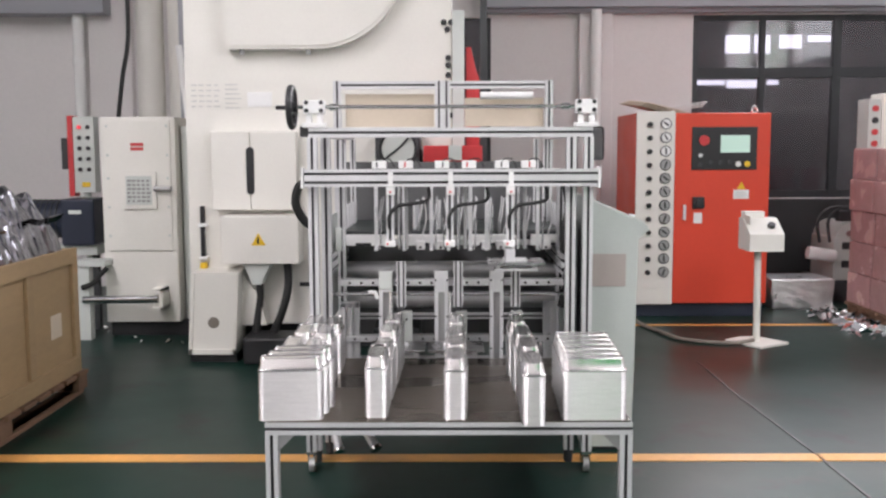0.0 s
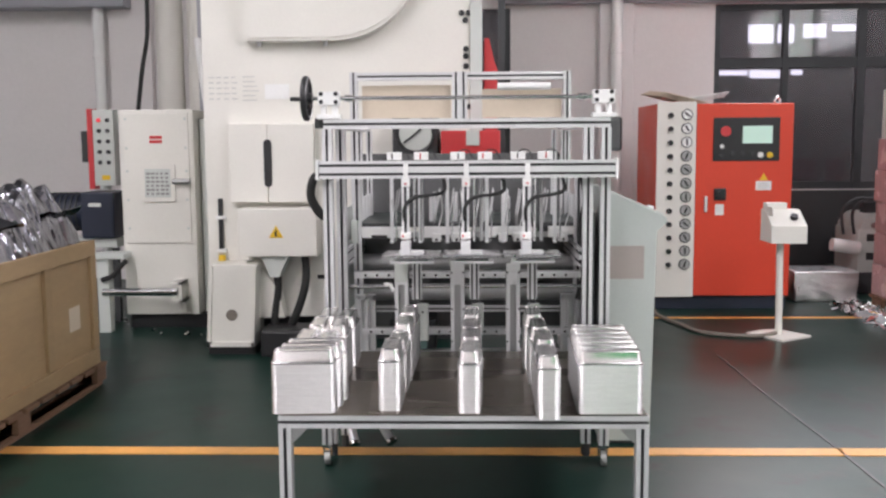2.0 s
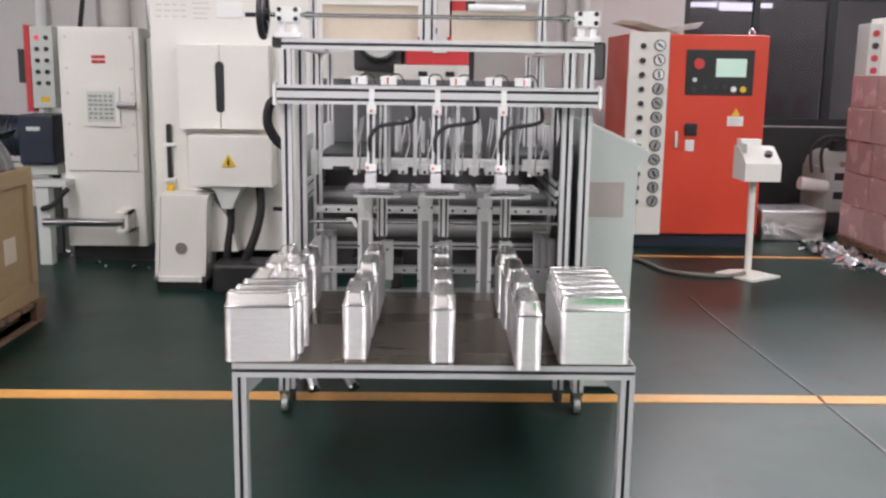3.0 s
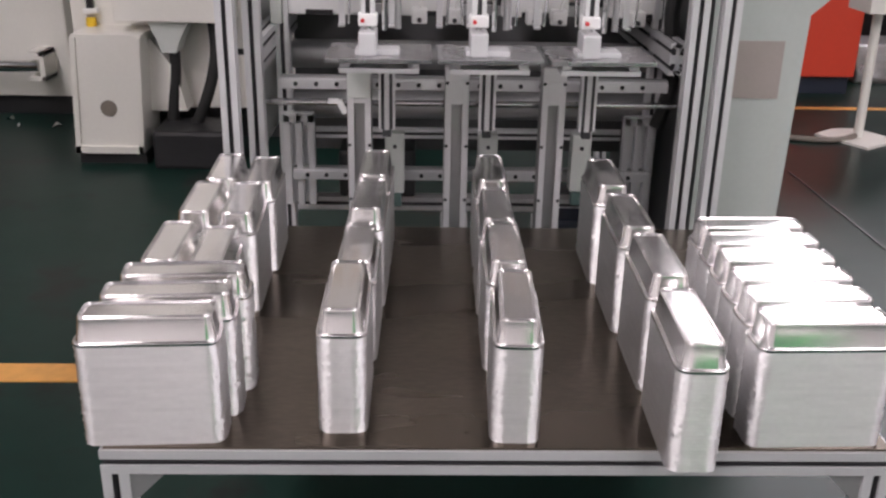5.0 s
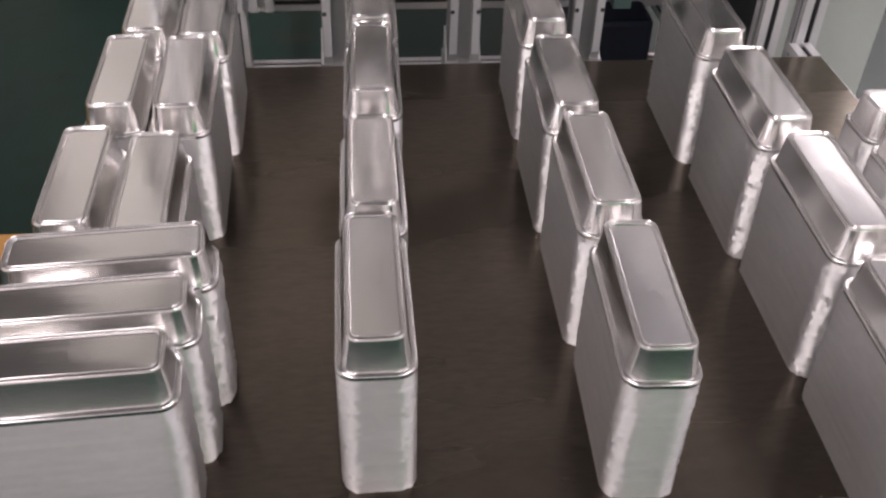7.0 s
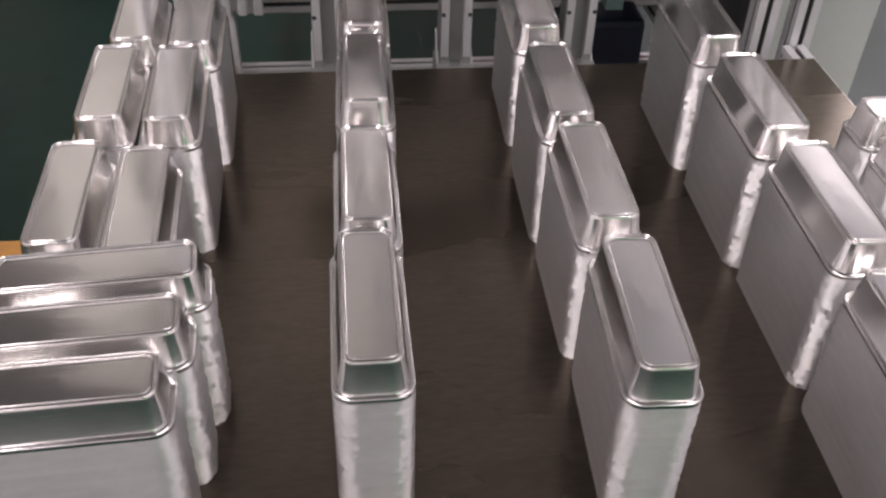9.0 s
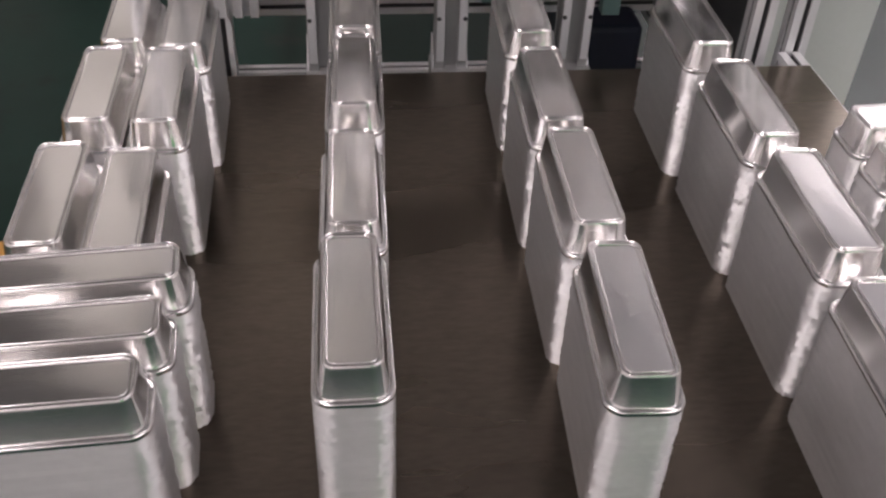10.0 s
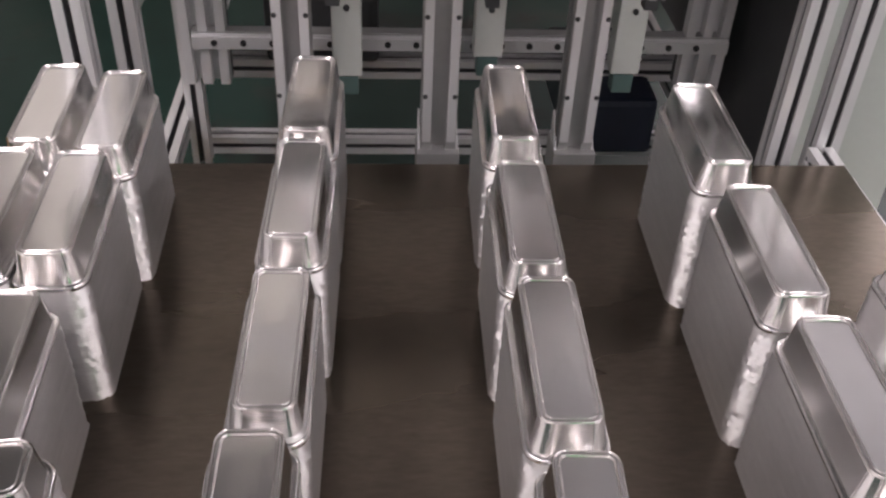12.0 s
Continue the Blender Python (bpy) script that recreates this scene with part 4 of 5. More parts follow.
    prism(bm, [(-1.46, 0.69), (-1.26, 0.69), (-1.31, 0.60), (-1.33, 0.54), (-1.40, 0.54), (-1.42, 0.60)], "y", 6.70, 6.86)
    part("funnel", bm, PALE, p, "grey cable gland")
    part("hose", one(tube, [(-1.36, 6.78, 0.56), (-1.36, 6.77, 0.42), (-1.38, 6.76, 0.25), (-1.40, 6.74, 0.05)], 0.029, 12), RUBBER, p, "thick black hose", True)
    part("hose", one(tube, [(-1.16, 6.78, 0.70), (-1.15, 6.75, 0.52), (-1.20, 6.72, 0.32), (-1.30, 6.72, 0.12), (-1.42, 6.74, 0.04)], 0.029, 12), RUBBER, p, "thick black hose", True)
    block("foot_pedal", (-1.44, 6.52, 0.0), (-1.08, 6.84, 0.19), BLACK, p, 0.02, "black pedal box")
    part("slot_mark", one(span, (-1.09, 6.895, 0.50), (-1.01, 6.902, 0.53)), BLACK, p)
    # printed diagrams and a white plate
    bm = B()
    for k in range(5):
        for j in range(4):
            x, z = -1.845 + 0.055 * j, 1.80 + 0.038 * k
            span(bm, (x, 6.897, z), (x + random.uniform(0.025, 0.045), 6.9005, z + 0.008))
    for k in range(6):
        span(bm, (-1.60, 6.897, 1.79 + 0.033 * k), (-1.60 + random.uniform(0.08, 0.13), 6.9005, 1.797 + 0.033 * k))
    tagged(part("diagram", bm, GREYPRINT, p, "faint grey printed diagrams"), kind="stuff")
    block("plate", (-1.44, 6.893, 1.80), (-1.265, 6.9012, 1.905), WHITE, p, 0.001, "small white plate")
    # right flange with bolts, red guard
    block("flange", (0.03, 6.87, 0.3), (0.115, 8.5, 2.47), PALE, p, 0.004)
    for z, dx in ((2.39, -0.03), (2.39, 0.02), (2.34, -0.005), (2.14, 0.0), (2.09, 0.0), (2.02, 0.0), (1.80, 0.0), (1.735, -0.03), (1.735, 0.02)):
        part("bolt", one(rod, (dx, 6.885, z), (dx, 6.903, z), 0.021, 10), BLACK, p)
    bm = B()
    prism(bm, [(0.13, 1.30), (0.225, 1.30), (0.225, 2.0), (0.20, 2.06), (0.165, 2.22), (0.13, 2.22)], "y", 6.95, 7.8)
    part("guard", bm, RED, p, "red painted guard")
    block("guard_rail", (0.23, 6.97, 1.2), (0.28, 7.05, 2.75), DARK, p, 0.003)
    s = thing_part("slide", p)
    SLIDES.append(s)
    block("slide_block", (-0.17, 6.47, 1.427), (0.23, 6.86, 1.60), RED, s, 0.01, "red painted slide block")
    block("slide_cap", (0.0, 6.455, 1.50), (0.09, 6.60, 1.60), PALE, s, 0.004)
    block("die_plate", (-0.24, 6.42, 1.29), (0.23, 6.86, 1.425), CREAM, s, 0.006, "cream die plate with bolt pockets")
    for x in (-0.06, 0.11):
        block("pocket", (x - 0.028, 6.412, 1.355), (x + 0.028, 6.421, 1.385), BLACK, s, 0.002)
    block("feed_unit", (-0.50, 6.50, 1.38), (-0.19, 6.86, 1.72), DARK, s, 0.03, "dark feed unit")
    part("dial", one(rod, (-0.34, 6.475, 1.58), (-0.34, 6.501, 1.58), 0.115, 28), PALE, s, "pale round dial", True)
    bm = B()
    tube(bm, [(-0.34 + 0.125 * math.cos(a), 6.47, 1.58 + 0.125 * math.sin(a)) for a in [math.pi * k / 8 for k in range(17)]], 0.014, 8)
    tube(bm, [(-0.42, 6.47, 1.52), (-0.34, 6.47, 1.58), (-0.27, 6.47, 1.65)], 0.008, 6)
    part("dial_ring", bm, BLACK, s, "black ring and pointer", True)


press()


def feeder():
    f = thing("feeder_cabinet", (-2.46, 7.93, 0), "cream sheet steel feeder cabinet with a hatch", "cabinet")
    part("body", one(span, (-2.754, 7.564, 0.117), (-2.161, 8.476, 1.755), 0.012), CREAM, f)
    block("plinth", (-2.736, 7.619, 0.000), (-2.098, 8.385, 0.117), BLACK, f, 0.002)
    block("side_panel", (-2.152, 7.701, 0.117), (-2.079, 8.385, 1.682), PALE, f, 0.005)
    d = block("door", (-2.718, 7.549, 0.697), (-2.198, 7.565, 1.728), CREAM, f, 0.004)
    for z in (0.816, 1.044, 1.272, 1.454, 1.682):
        for x in (-2.695, -2.221):
            part("bolt", one(rod, (x, 7.544, z), (x, 7.551, z), 0.011, 8), PALE, d)
    bm = B()
    for k in range(2):
        span(bm, (-2.508, 7.545, 1.527 - 0.035 * k), (-2.408, 7.549, 1.550 - 0.035 * k))
    part("label", bm, RED, d, "small red label")
    block("hatch_frame", (-2.586, 7.530, 1.030), (-2.312, 7.550, 1.322), CREAM, d, 0.002)
    h = block("hatch", (-2.552, 7.527, 1.064), (-2.346, 7.546, 1.290), PALE, d, 0.004, "pale hatch plate")
    bm = B()
    for k in range(6):
        for j in range(5):
            x, z = -2.538 + 0.038 * j, 1.085 + 0.032 * k
            span(bm, (x, 7.523, z), (x + random.uniform(0.016, 0.034), 7.5275, z + 0.016))
    tagged(part("print", bm, DARKPRINT, h), kind="stuff")
    part("handle", one(rod, (-2.326, 7.519, 1.190), (-2.189, 7.519, 1.190), 0.022, 12), ALU_DARK, f, "steel handle", True)
    block("shelf", (-2.937, 7.382, 0.588), (-2.690, 7.564, 0.634), PALE, f, 0.004)
    block("leg", (-2.918, 7.400, 0.000), (-2.827, 7.491, 0.588), PALE, f, 0.004)
    part("rail", one(rod, (-2.873, 7.400, 0.325), (-2.280, 7.400, 0.325), 0.032, 14), CHROME, f, "steel guide bar", True)
    bm = B()
    span(bm, (-2.335, 7.382, 0.243), (-2.244, 7.564, 0.270), 0.003)
    span(bm, (-2.335, 7.382, 0.379), (-2.244, 7.564, 0.407), 0.003)
    span(bm, (-2.271, 7.382, 0.243), (-2.244, 7.564, 0.407), 0.003)
    part("bracket", bm, CREAM, f)
    part("cable", one(tube, [(-2.873, 7.382, 0.424), (-2.782, 7.364, 0.460), (-2.718, 7.373, 0.533), (-2.672, 7.382, 0.579)], 0.02, 8), RUBBER, f, "black cable", True)
    # button panel on its arm
    b = thing("push_button_station", (-3.15, 8.25, 0), "grey push-button panel with a red edge", "control panel")
    part("face", one(span, (-3.215, 8.2, 1.13), (-3.035, 8.32, 1.78), 0.006), PALE, b)
    block("edge", (-3.265, 8.2, 1.10), (-3.218, 8.32, 1.79), RED, b, 0.004, "red painted edge")
    block("box", (-3.36, 8.3, 1.33), (-3.27, 8.45, 1.60), DARK, b, 0.004, "dark connector box")
    for k in range(5):
        for j in range(2):
            part("button", one(rod, (-3.16 + 0.075 * j, 8.185, 1.69 - 0.09 * k), (-3.16 + 0.075 * j, 8.2, 1.69 - 0.09 * k), 0.018, 10), REDLAMP if k + j == 0 else BLACK, b)
    block("nameplate", (-3.15, 8.195, 1.18), (-3.08, 8.201, 1.22), YELLOW, b, 0.001)
    part("post", one(rod, (-3.13, 8.26, 0.0), (-3.13, 8.26, 1.13), 0.03, 12), PALE, b)
    # motor beside it
    m = thing("drive_motor", (-3.12, 7.9, 0), "dark blue geared motor on a steel stand", "motor")
    part("housing", one(span, (-3.15, 7.7, 0.72), (-2.88, 8.05, 1.10), 0.02), NAVY, m)
    part("barrel", one(rod, (-3.52, 7.88, 0.93), (-3.15, 7.88, 0.93), 0.15, 24), NAVY, m, "", True)
    for k in range(7):
        part("fin", one(rod, (-3.48 + 0.045 * k, 7.88, 0.93), (-3.47 + 0.045 * k, 7.88, 0.93), 0.162, 24), DARK, m)
    block("stand", (-3.45, 7.75, 0.64), (-2.88, 8.02, 0.72), PALE, m, 0.005)
    for x in (-3.42, -2.96):
        block("leg", (x, 7.85, 0.0), (x + 0.05, 7.9, 0.64), DARK, m, 0.003)
    block("plate", (-3.08, 7.692, 0.98), (-2.98, 7.701, 1.01), PALE, m, 0.001)


feeder()


def columns_left():
    c = thing("press_column", (-2.75, 9.3, 0), "pale green round steel columns with cables", "column")
    for x, r in ((-2.92, 0.13), (-2.62, 0.12)):
        part("tube", one(rod, (x, 9.5, 0), (x, 9.5, 4.5), r, 28), CREAM, c, "", True)
    block("rail", (-2.42, 8.7, 0.3), (-2.33, 8.85, 4.2), GREYBEAM, c, 0.004)
    block("rail", (-2.28, 8.7, 0.3), (-2.20, 8.85, 4.2), GREYBEAM, c, 0.004)
    part("lamp_tube", one(rod, (-2.33, 8.62, 1.72), (-2.40, 8.62, 2.42), 0.03, 14), WHITE, c, "white tube", True)
    part("cable", one(tube, [(-3.07, 9.3, 3.4), (-3.07, 9.3, 2.6), (-3.12, 9.25, 2.2), (-3.16, 9.2, 1.8)], 0.022, 8), RUBBER, c, "black hanging cable", True)


columns_left()


# ---- crate with foil scrap ----
def crate():
    x0, x1, y0, y1 = -3.5, -2.30, 3.6, 5.78
    pal = thing("pallet", (-2.9, 4.7, 0), "worn wooden pallet under the crate", "pallet")
    for k in range(3):
        x = x0 + 0.06 + k * 0.52
        for j in range(3):
            y = y0 + 0.02 + j * 1.04
            block("block", (x, y, 0.02), (x + 0.10, y + 0.14, 0.11), WOOD_DARK, pal, 0.004)
        block("runner", (x, y0, 0.0), (x + 0.10, y1, 0.02), WOOD_DARK, pal, 0.003)
    block("runner", (x1 - 0.07, y0, 0.0), (x1 + 0.03, y1, 0.02), WOOD_DARK, pal, 0.003)
    for j in range(3):
        y = y0 + 0.02 + j * 1.04
        block("block", (x1 - 0.07, y, 0.02), (x1 + 0.03, y + 0.14, 0.11), WOOD_DARK, pal, 0.004)
    for k in range(12):
        y = y0 + k * 0.19
        block("board", (x0, y, 0.11), (x1 + 0.04, y + 0.15, 0.135), WOOD_DARK, pal, 0.003)
    c = thing("crate", (-2.9, 4.7, 0.135), "open plywood crate with battens, full of foil scrap", "crate")
    for a, b in (((x0, y0, 0.136), (x0 + 0.02, y1, 0.90)), ((x1 - 0.02, y0, 0.136), (x1, y1, 0.90)), ((x0 + 0.02, y0, 0.136), (x1 - 0.02, y0 + 0.02, 0.90)), ((x0 + 0.02, y1 - 0.02, 0.136), (x1 - 0.02, y1, 0.90))):
        block("panel", a, b, WOOD, c, 0.001)
    block("bottom", (x0 + 0.02, y0 + 0.02, 0.136), (x1 - 0.02, y1 - 0.02, 0.15), WOOD, c, 0.001)
    for y in (y0, y0 + 0.73, y0 + 1.47, y1 - 0.075):
        block("batten", (x1 + 0.001, y, 0.24), (x1 + 0.022, y + 0.075, 0.81), WOOD, c, 0.003)
    for z in (0.14, 0.81):
        block("batten", (x1 + 0.001, y0, z), (x1 + 0.022, y1, z + 0.095), WOOD, c, 0.003)
    block("paper", (x1 + 0.0005, 5.40, 0.40), (x1 + 0.003, 5.55, 0.54), CARD, c, 0.0005, "faded paper label")
    # crumpled foil
    h = thing("foil_scrap", (-2.9, 4.8, 0.15), "heap of crumpled shiny foil scrap in the crate", "foil scrap", kind="stuff")
    bm = B()
    n, q = 110, 70
    grid = []
    for i in range(n + 1):
        row = []
        for j in range(q + 1):
            u, v = i / n, j / q
            x, y = x0 + 0.025 + v * (x1 - x0 - 0.05), y0 + 0.025 + u * (y1 - y0 - 0.05)
            edge = min(1, 9 * min(u, 1 - u, v, 1 - v)) ** 0.7
            z = 0.78 + 0.38 * edge + 0.16 * noise.noise((x * 2.3, y * 2.3, 1)) * edge
            for s, a in ((5, 0.13), (11, 0.07), (23, 0.02)):
                z += a * abs(noise.noise((x * s, y * s, s))) * edge
            row.append(bm.verts.new((x + 0.02 * noise.noise((x * 20, y * 20, 5)), y + 0.02 * noise.noise((x * 20, y * 20, 9)), z)))
        grid.append(row)
    for i in range(n):
        for j in range(q):
            bm.faces.new((grid[i][j], grid[i + 1][j], grid[i + 1][j + 1], grid[i][j + 1]))
    part("heap", bm, FILM, h)
    bm = B()
    for k in range(45):
        x, y = random.uniform(x0 + 0.15, x1 - 0.03), random.uniform(y0 + 0.2, y1 - 0.1)
        z = random.uniform(1.04, 1.15)
        vs = []
        a = random.uniform(0, 6.28)
        l, w = random.uniform(0.08, 0.24), random.uniform(0.03, 0.08)
        for t in range(4):
            f = t / 3
            o = Vector((math.cos(a), math.sin(a), 0)) * l * (f - 0.5) + Vector((0, 0, 0.02 * math.sin(3 * f + k)))
            s = Vector((-math.sin(a), math.cos(a), random.uniform(-0.4, 0.4))) * w
            vs.append((bm.verts.new(Vector((x, y, z)) + o - s), bm.verts.new(Vector((x, y, z)) + o + s)))
        for p_, q_ in zip(vs, vs[1:]):
            bm.faces.new((p_[0], p_[1], q_[1], q_[0]))
    part("shreds", bm, FILM, h)


crate()


# ---- orange control cabinet ----
def cabinet():
    c = thing("control_cabinet", (2.2, 8.9, 0), "orange-red control cabinet with screen and cream dial panel", "cabinet")
    part("body", one(span, (1.64, 8.42, 0.12), (2.815, 9.35, 1.80), 0.008), ORANGE, c)
    block("plinth", (1.66, 8.45, 0.0), (2.80, 9.3, 0.12), NAVY, c, 0.003)
    d = block("door", (1.982, 8.398, 0.125), (2.812, 8.42, 1.797), ORANGE, c, 0.006)
    s = block("display", (2.125, 8.388, 1.305), (2.695, 8.399, 1.678), BLACK, d, 0.004, "black operating panel")
    block("screen", (2.375, 8.383, 1.455), (2.63, 8.389, 1.605), SCREEN, s, 0.002, "lit pale green screen")
    for x, z, r, mt in ((2.23, 1.56, 0.045, RED), (2.20, 1.43, 0.018, WHITE), (2.53, 1.355, 0.024, WHITE), (2.61, 1.355, 0.026, YELLOW), (2.29, 1.37, 0.018, DARK), (2.38, 1.37, 0.018, DARK), (2.46, 1.37, 0.018, DARK), (2.20, 1.35, 0.018, DARK)):
        part("button", one(rod, (x, 8.374, z), (x, 8.389, z), r, 16), mt, s, "", True)
    k = block("lock", (2.14, 8.372, 0.965), (2.245, 8.399, 1.07), BLACK, d, 0.012, "black door lock")
    part("knob", one(rod, (2.19, 8.35, 1.02), (2.19, 8.373, 1.02), 0.03, 14), BLACK, k)
    block("tag", (2.155, 8.392, 0.835), (2.23, 8.399, 0.93), WHITE, d, 0.002, "white door tag")
    block("handle", (2.06, 8.375, 0.865), (2.085, 8.399, 1.0), ALU, d, 0.004)
    block("label", (2.50, 8.394, 1.05), (2.635, 8.399, 1.13), WHITE, d, 0.001, "white printed label")
    bm = B()
    for j in range(3):
        span(bm, (2.515, 8.391, 1.063 + 0.02 * j), (2.515 + random.uniform(0.08, 0.11), 8.3945, 1.071 + 0.02 * j))
    part("print", bm, GREYPRINT, d)
    bm = B()
    prism(bm, [(2.53, 1.135), (2.605, 1.135), (2.568, 1.20)], "y", 8.393, 8.399)
    part("warning_sign", bm, YELLOW, d, "yellow warning triangle")
    p = block("dial_panel", (1.642, 8.385, 0.115), (1.978, 8.42, 1.815), CREAM, c, 0.006, "cream dial panel")
    for r in range(12):
        z = 1.70 - 0.118 * r
        part("switch", one(rod, (1.755, 8.36, z), (1.755, 8.386, z), 0.023, 12), BLACK, p)
        part("bezel", one(rod, (1.895, 8.372, z + 0.005), (1.895, 8.386, z + 0.005), 0.048, 20), DARK, p)
        part("gauge", one(rod, (1.895, 8.367, z + 0.005), (1.895, 8.373, z + 0.005), 0.040, 18), WHITE if r < 3 else ALU_DARK, p)
        bm = B()
        box(bm, (1.895, 8.364, z + 0.005), (0.055, 0.005, 0.014), 0, Matrix.Rotation(radians(35 + 25 * (r % 4)), 3, "Y"))
        part("pointer", bm, BLACK, p)
    part("eye_bolt", one(tube, [(2.76, 8.7, 1.80), (2.735, 8.7, 1.83), (2.76, 8.7, 1.86), (2.785, 8.7, 1.83), (2.76, 8.7, 1.80)], 0.010, 8), CHROME, c, "", True)
    for x, y, z, a, mt, nm in ((1.78, 8.55, 1.84, 12, CARD, "cardboard_sheet"), (2.05, 8.6, 1.835, -8, WHITE, "paper_stack")):
        t = thing(nm, (x, y, 1.817), "loose " + ("brown cardboard" if mt is CARD else "white paper") + " lying on the control cabinet", "paper")
        bm = B()
        for k2 in range(3):
            box(bm, (x + 0.02 * k2, y - 0.02 * k2, z + 0.016 * k2), (0.42, 0.30, 0.010), 0.002, None)
        bmesh.ops.rotate(bm, cent=(x, y, z), matrix=Matrix.Rotation(radians(a), 3, "Y") @ Matrix.Rotation(radians(a * 2), 3, "Z"), verts=bm.verts)
        part("sheet", bm, mt, t)


cabinet()


def pole_stand():
    p = thing("button_stand", (2.37, 7.25, 0), "cream two-hand button box on a floor stand", "control stand")
    bm = B()
    prism(bm, [(2.15, 7.32), (2.33, 7.02), (2.60, 7.20), (2.44, 7.44), (2.30, 7.44)], "z", 0.0, 0.014)
    part("base_plate", bm, CREAM, p)
    part("pole", one(rod, (2.37, 7.25, 0.014), (2.36, 7.25, 0.72), 0.026, 18), CREAM, p, "", True)
    bm = B()
    prism(bm, [(7.12, 0.72), (7.40, 0.72), (7.40, 0.96), (7.30, 0.96), (7.12, 0.85)], "x", 2.255, 2.515)
    b = part("box", bm, CREAM, p)
    bm = B()
    span(bm, (2.27, 7.30, 0.94), (2.42, 7.40, 1.01), 0.003)
    span(bm, (2.265, 7.16, 0.92), (2.275, 7.36, 0.985), 0.002)
    part("hood", bm, CREAM, b)
    part("button", one(rod, (2.44, 7.20, 0.90), (2.44, 7.185, 0.925), 0.028, 14), BLACK, b)
    f = thing("floor_cable", (1.9, 7.4, 0), "brown cable lying on the floor", "cable")
    part("cable", one(tube, [(1.62, 8.3, 0.02), (1.62, 8.0, 0.016), (1.72, 7.6, 0.016), (1.80, 7.33, 0.016), (2.0, 7.2, 0.016), (2.2, 7.17, 0.016), (2.34, 7.22, 0.03)], 0.016, 8), BROWN_CABLE, f, "", True)


pole_stand()


# ---- goods at the far corner ----
def goods():
    b = thing("foil_bale", (3.28, 8.95, 0), "pressed bale of silver foil on the floor", "bale")
    bm = B()
    span(bm, (2.99, 8.78, 0.0), (3.57, 9.2, 0.285), 0.018)
    bmesh.ops.subdivide_edges(bm, edges=bm.edges, cuts=4, use_grid_fill=True)
    for v in bm.verts:
        v.co += 0.018 * Vector((noise.noise(v.co * 9), noise.noise(v.co * 9 + Vector((5, 0, 0))), 0))
    part("block", bm, BALE, b)
    s = thing("foil_shreds", (3.5, 8.2, 0), "shiny foil shreds scattered on the floor", "foil scrap", kind="stuff")
    bm = B()
    for k in range(260):
        x, y = 3.25 + abs(random.gauss(0, 0.28)), random.gauss(8.15, 0.30)
        l, w, a = random.uniform(0.02, 0.09), random.uniform(0.006, 0.025), random.uniform(0, 6.28)
        d = Vector((math.cos(a), math.sin(a), 0)) * l
        n = Vector((-math.sin(a), math.cos(a), random.uniform(0, 1.2))) * w
        c = Vector((x, y, 0.006 + abs(n.z)))
        m1, m2 = c + Vector((0, 0, random.uniform(0, 0.03))) - n, c + Vector((0, 0, random.uniform(0, 0.03))) + n
        q = [bm.verts.new(v) for v in (c - d - n, m1, c + d - n, c + d + n, m2, c - d + n)]
        bm.faces.new((q[0], q[1], q[4], q[5])), bm.faces.new((q[1], q[2], q[3], q[4]))
    for x0, y0, n in ((-2.85, 7.95, 9), (-2.55, 7.7, 4), (3.0, 6.2, 2), (-2.1, 7.3, 3)):
        for k in range(n):
            x, y, a = random.gauss(x0, 0.15), random.gauss(y0, 0.12), random.uniform(0, 6.28)
            l = random.uniform(0.012, 0.032)
            q = [bm.verts.new((x + l * math.cos(a + t), y + l * math.sin(a + t), 0.005 + 0.02 * (j % 2))) for j, t in enumerate((0, 1.5, 3.1, 4.4))]
            bm.faces.new(q)
    part("shreds", bm, SCRAP, s)
    pal = thing("pallet", (3.95, 8.05, 0), "dark pallet under wrapped cartons", "pallet")
    for k in range(3):
        block("runner", (3.62 + 0.5 * k, 7.6, 0.0), (3.74 + 0.5 * k, 8.6, 0.09), WOOD_DARK, pal, 0.004)
    for k in range(6):
        block("board", (3.58, 7.6 + 0.17 * k, 0.09), (4.9, 7.72 + 0.17 * k, 0.115), WOOD_DARK, pal, 0.003)
    for r in range(5):
        for i in range(3):
            for j in range(2):
                if r == 4 and j == 0 and i == 2:
                    continue
                x = 3.60 + 0.42 * i + random.uniform(-0.012, 0.012)
                y = 7.62 + 0.48 * j + random.uniform(-0.012, 0.012)
                z = 0.116 + 0.275 * r
                c = thing("carton", (x + 0.2, y + 0.23, z), "pink carton wrapped in clear film on a pallet", "carton", "wrapped cartons")
                part("box", one(span, (x, y, z), (x + 0.41, y + 0.465, z + 0.272), 0.012), PINK, c)
    w = thing("winding_machine", (3.7, 9.5, 0), "grey winding machine with rollers by the window", "machine")
    bm = B()
    span(bm, (3.76, 9.3, 0.20), (4.30, 9.9, 0.62), 0.02)
    rod(bm, (3.95, 9.31, 0.60), (3.95, 9.9, 0.60), 0.17, 24)
    part("frame", bm, PALE, w, "pale cast housing", True)
    block("base", (3.70, 9.25, 0.0), (4.35, 10.0, 0.20), DARK, w, 0.01)
    for z in (0.36, 0.54):
        part("opening", one(span, (3.84, 9.292, z - 0.035), (4.02, 9.301, z + 0.035), 0.002), DARK, w)
    part("roller", one(rod, (3.50, 9.28, 0.48), (3.76, 9.28, 0.44), 0.062, 18), WHITE, w, "white roller", True)
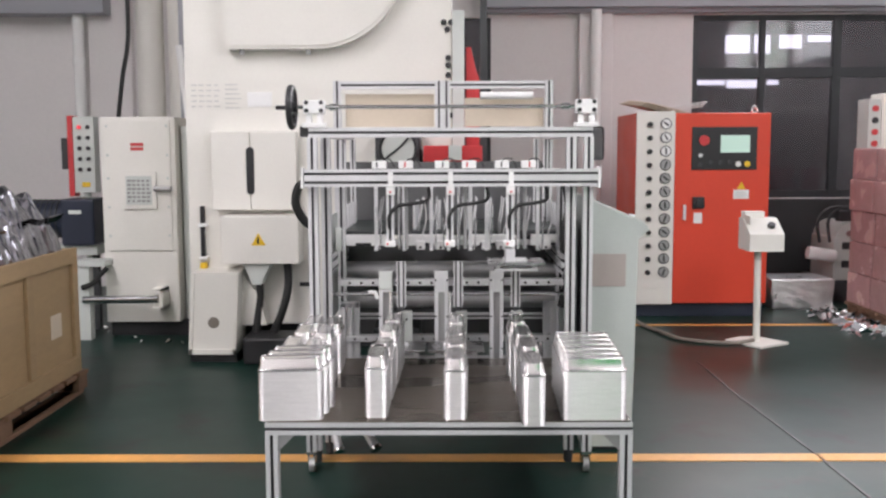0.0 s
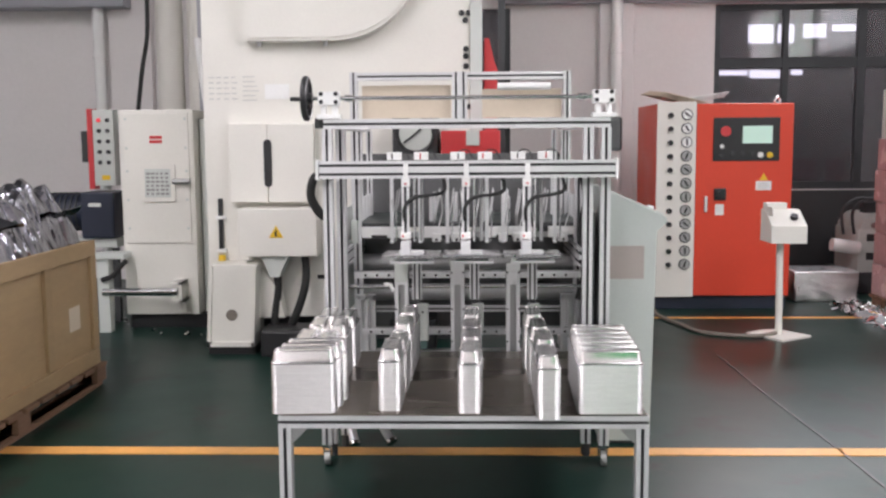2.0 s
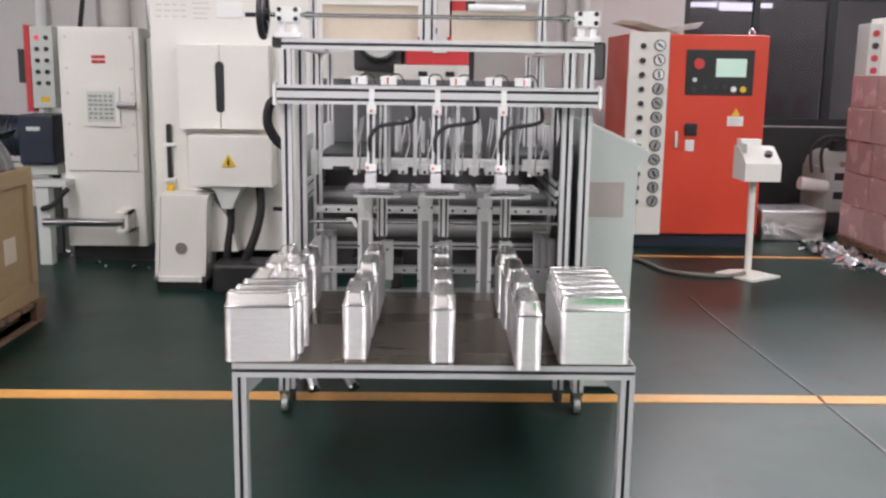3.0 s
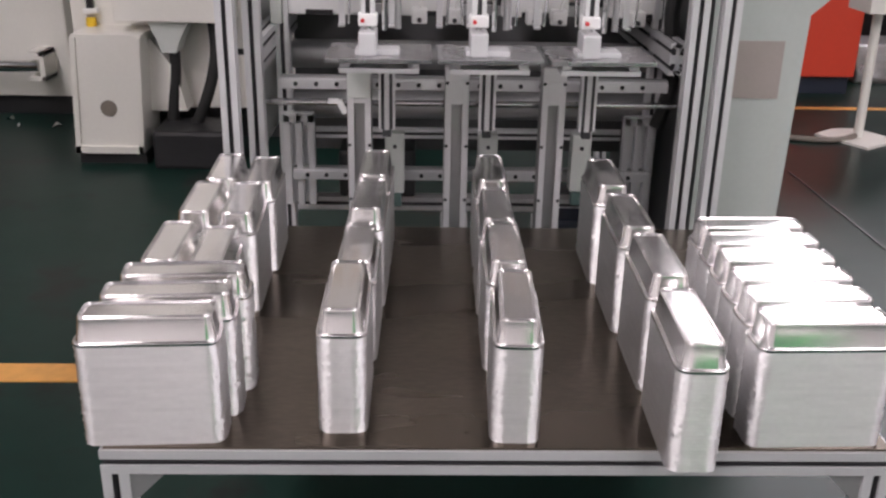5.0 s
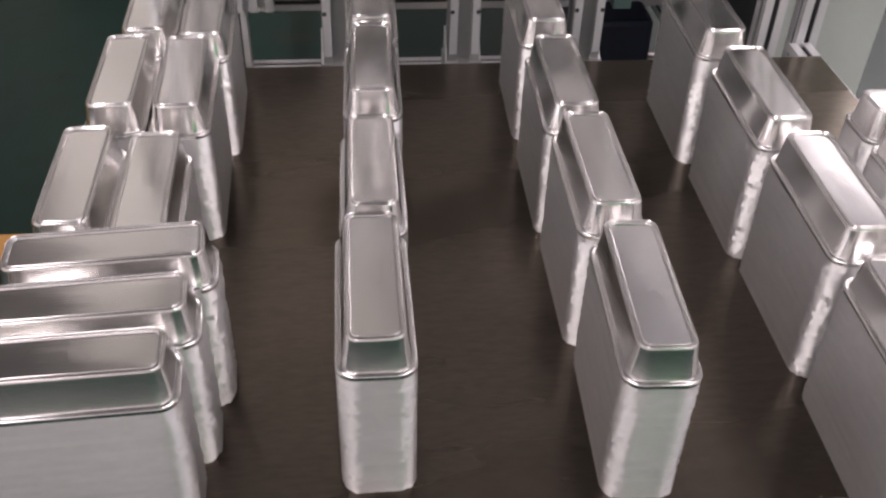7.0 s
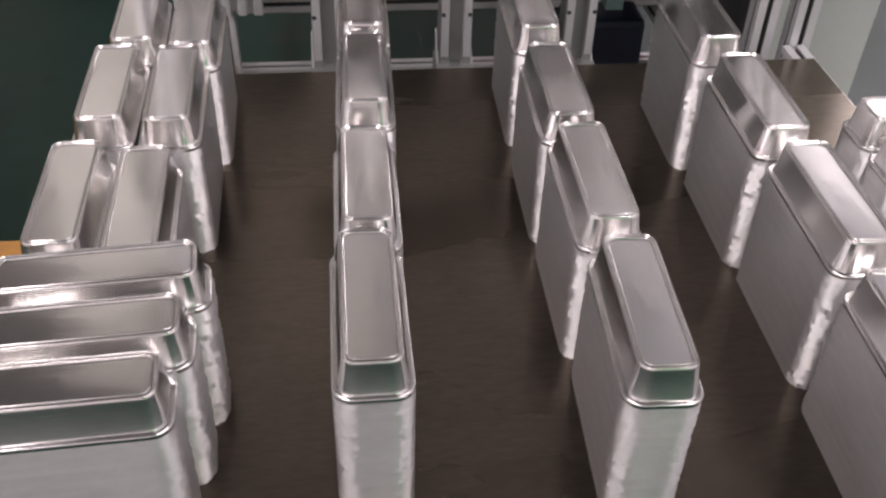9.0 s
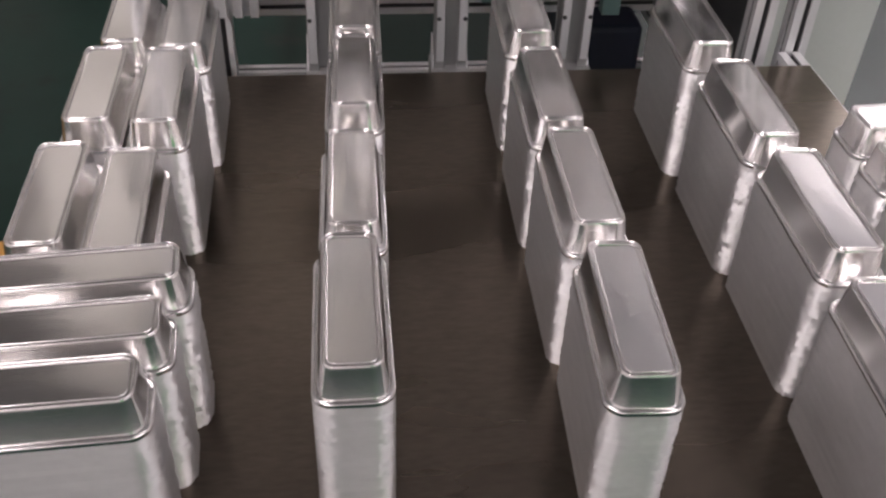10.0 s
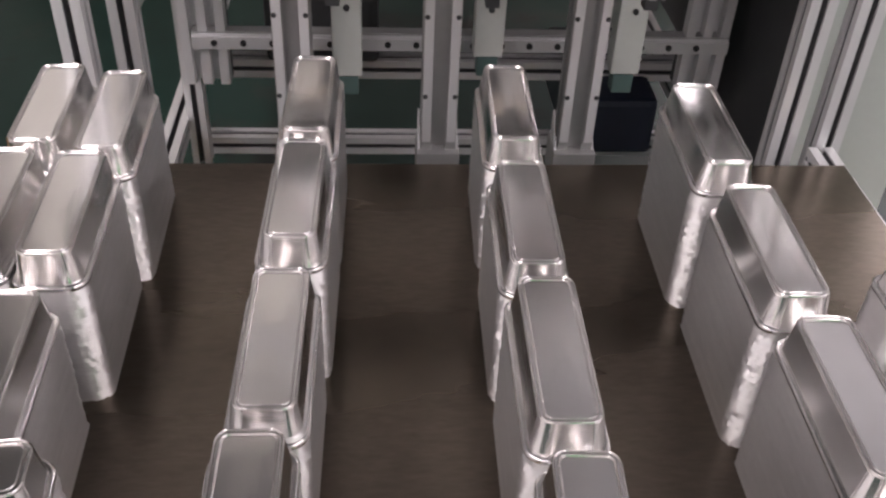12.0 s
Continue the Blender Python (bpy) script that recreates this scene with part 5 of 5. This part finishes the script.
    for d in (0.0, 0.10):
        part("arm", one(tube, [(3.60 + d, 9.25, 0.58), (3.58 + d, 9.25, 0.80), (3.72 + d, 9.25, 0.92), (3.95 + d, 9.25, 0.90)], 0.016, 8), DARK, w, "", True)
    for k in range(3):
        block("bracket", (3.80 + 0.13 * k, 9.28, 0.78 + 0.05 * (k % 2)), (3.90 + 0.13 * k, 9.4, 0.88 + 0.06 * (k % 2)), DARK, w, 0.004)
    part("bolt", one(rod, (3.90, 9.28, 0.66), (3.90, 9.30, 0.66), 0.03, 12), CHROME, w, "", True)
    p = thing("wall_control_box", (4.1, 9.1, 0), "cream control box with red buttons on a post", "control panel")
    part("box", one(span, (4.08, 9.1, 1.25), (4.6, 9.35, 2.0), 0.008), CREAM, p)
    block("edge", (3.96, 9.1, 1.25), (4.075, 9.35, 1.95), PALE, p, 0.006)
    for k in range(5):
        part("button", one(rod, (4.02, 9.085, 1.86 - 0.11 * k), (4.02, 9.1, 1.86 - 0.11 * k), 0.030, 12), RED if k != 1 else BLACK, p)
    part("post", one(rod, (4.3, 9.25, 0), (4.3, 9.25, 1.25), 0.05, 14), PALE, p)
    block("lower_wall", (2.9, 10.38, 0.0), (6.5, 10.49, 0.94), DARK, w, 0.004, "dark panel under the window")


goods()


# ---- what moves ----
def motions():
    left = [(0, -0.405), (0.1, -0.39), (0.3, -0.30), (0.6, -0.16), (0.9, -0.07), (1.1, -0.01), (1.2, 0), (2, 0), (12, 0)]
    middle = [(0, -0.405), (0.45, -0.40), (0.6, -0.36), (0.9, -0.215), (1.2, -0.10), (1.5, -0.018), (1.65, 0), (3, 0), (12, 0)]
    right = [(0, 0), (12, 0)]
    for p, rows in zip(PUSHERS, (left, middle, right)):
        walk(p, [(t, pose(0, 0, z)) for t, z in rows])
    # the press slide goes up and down once in 1.2 s
    beat = [(k * 0.15, 0.115 * math.cos(2 * math.pi * (k * 0.15 - 0.45) / 1.2)) for k in range(81)]
    for s in SLIDES:
        walk(s, [(t, pose(0, 0, z)) for t, z in beat])


motions()
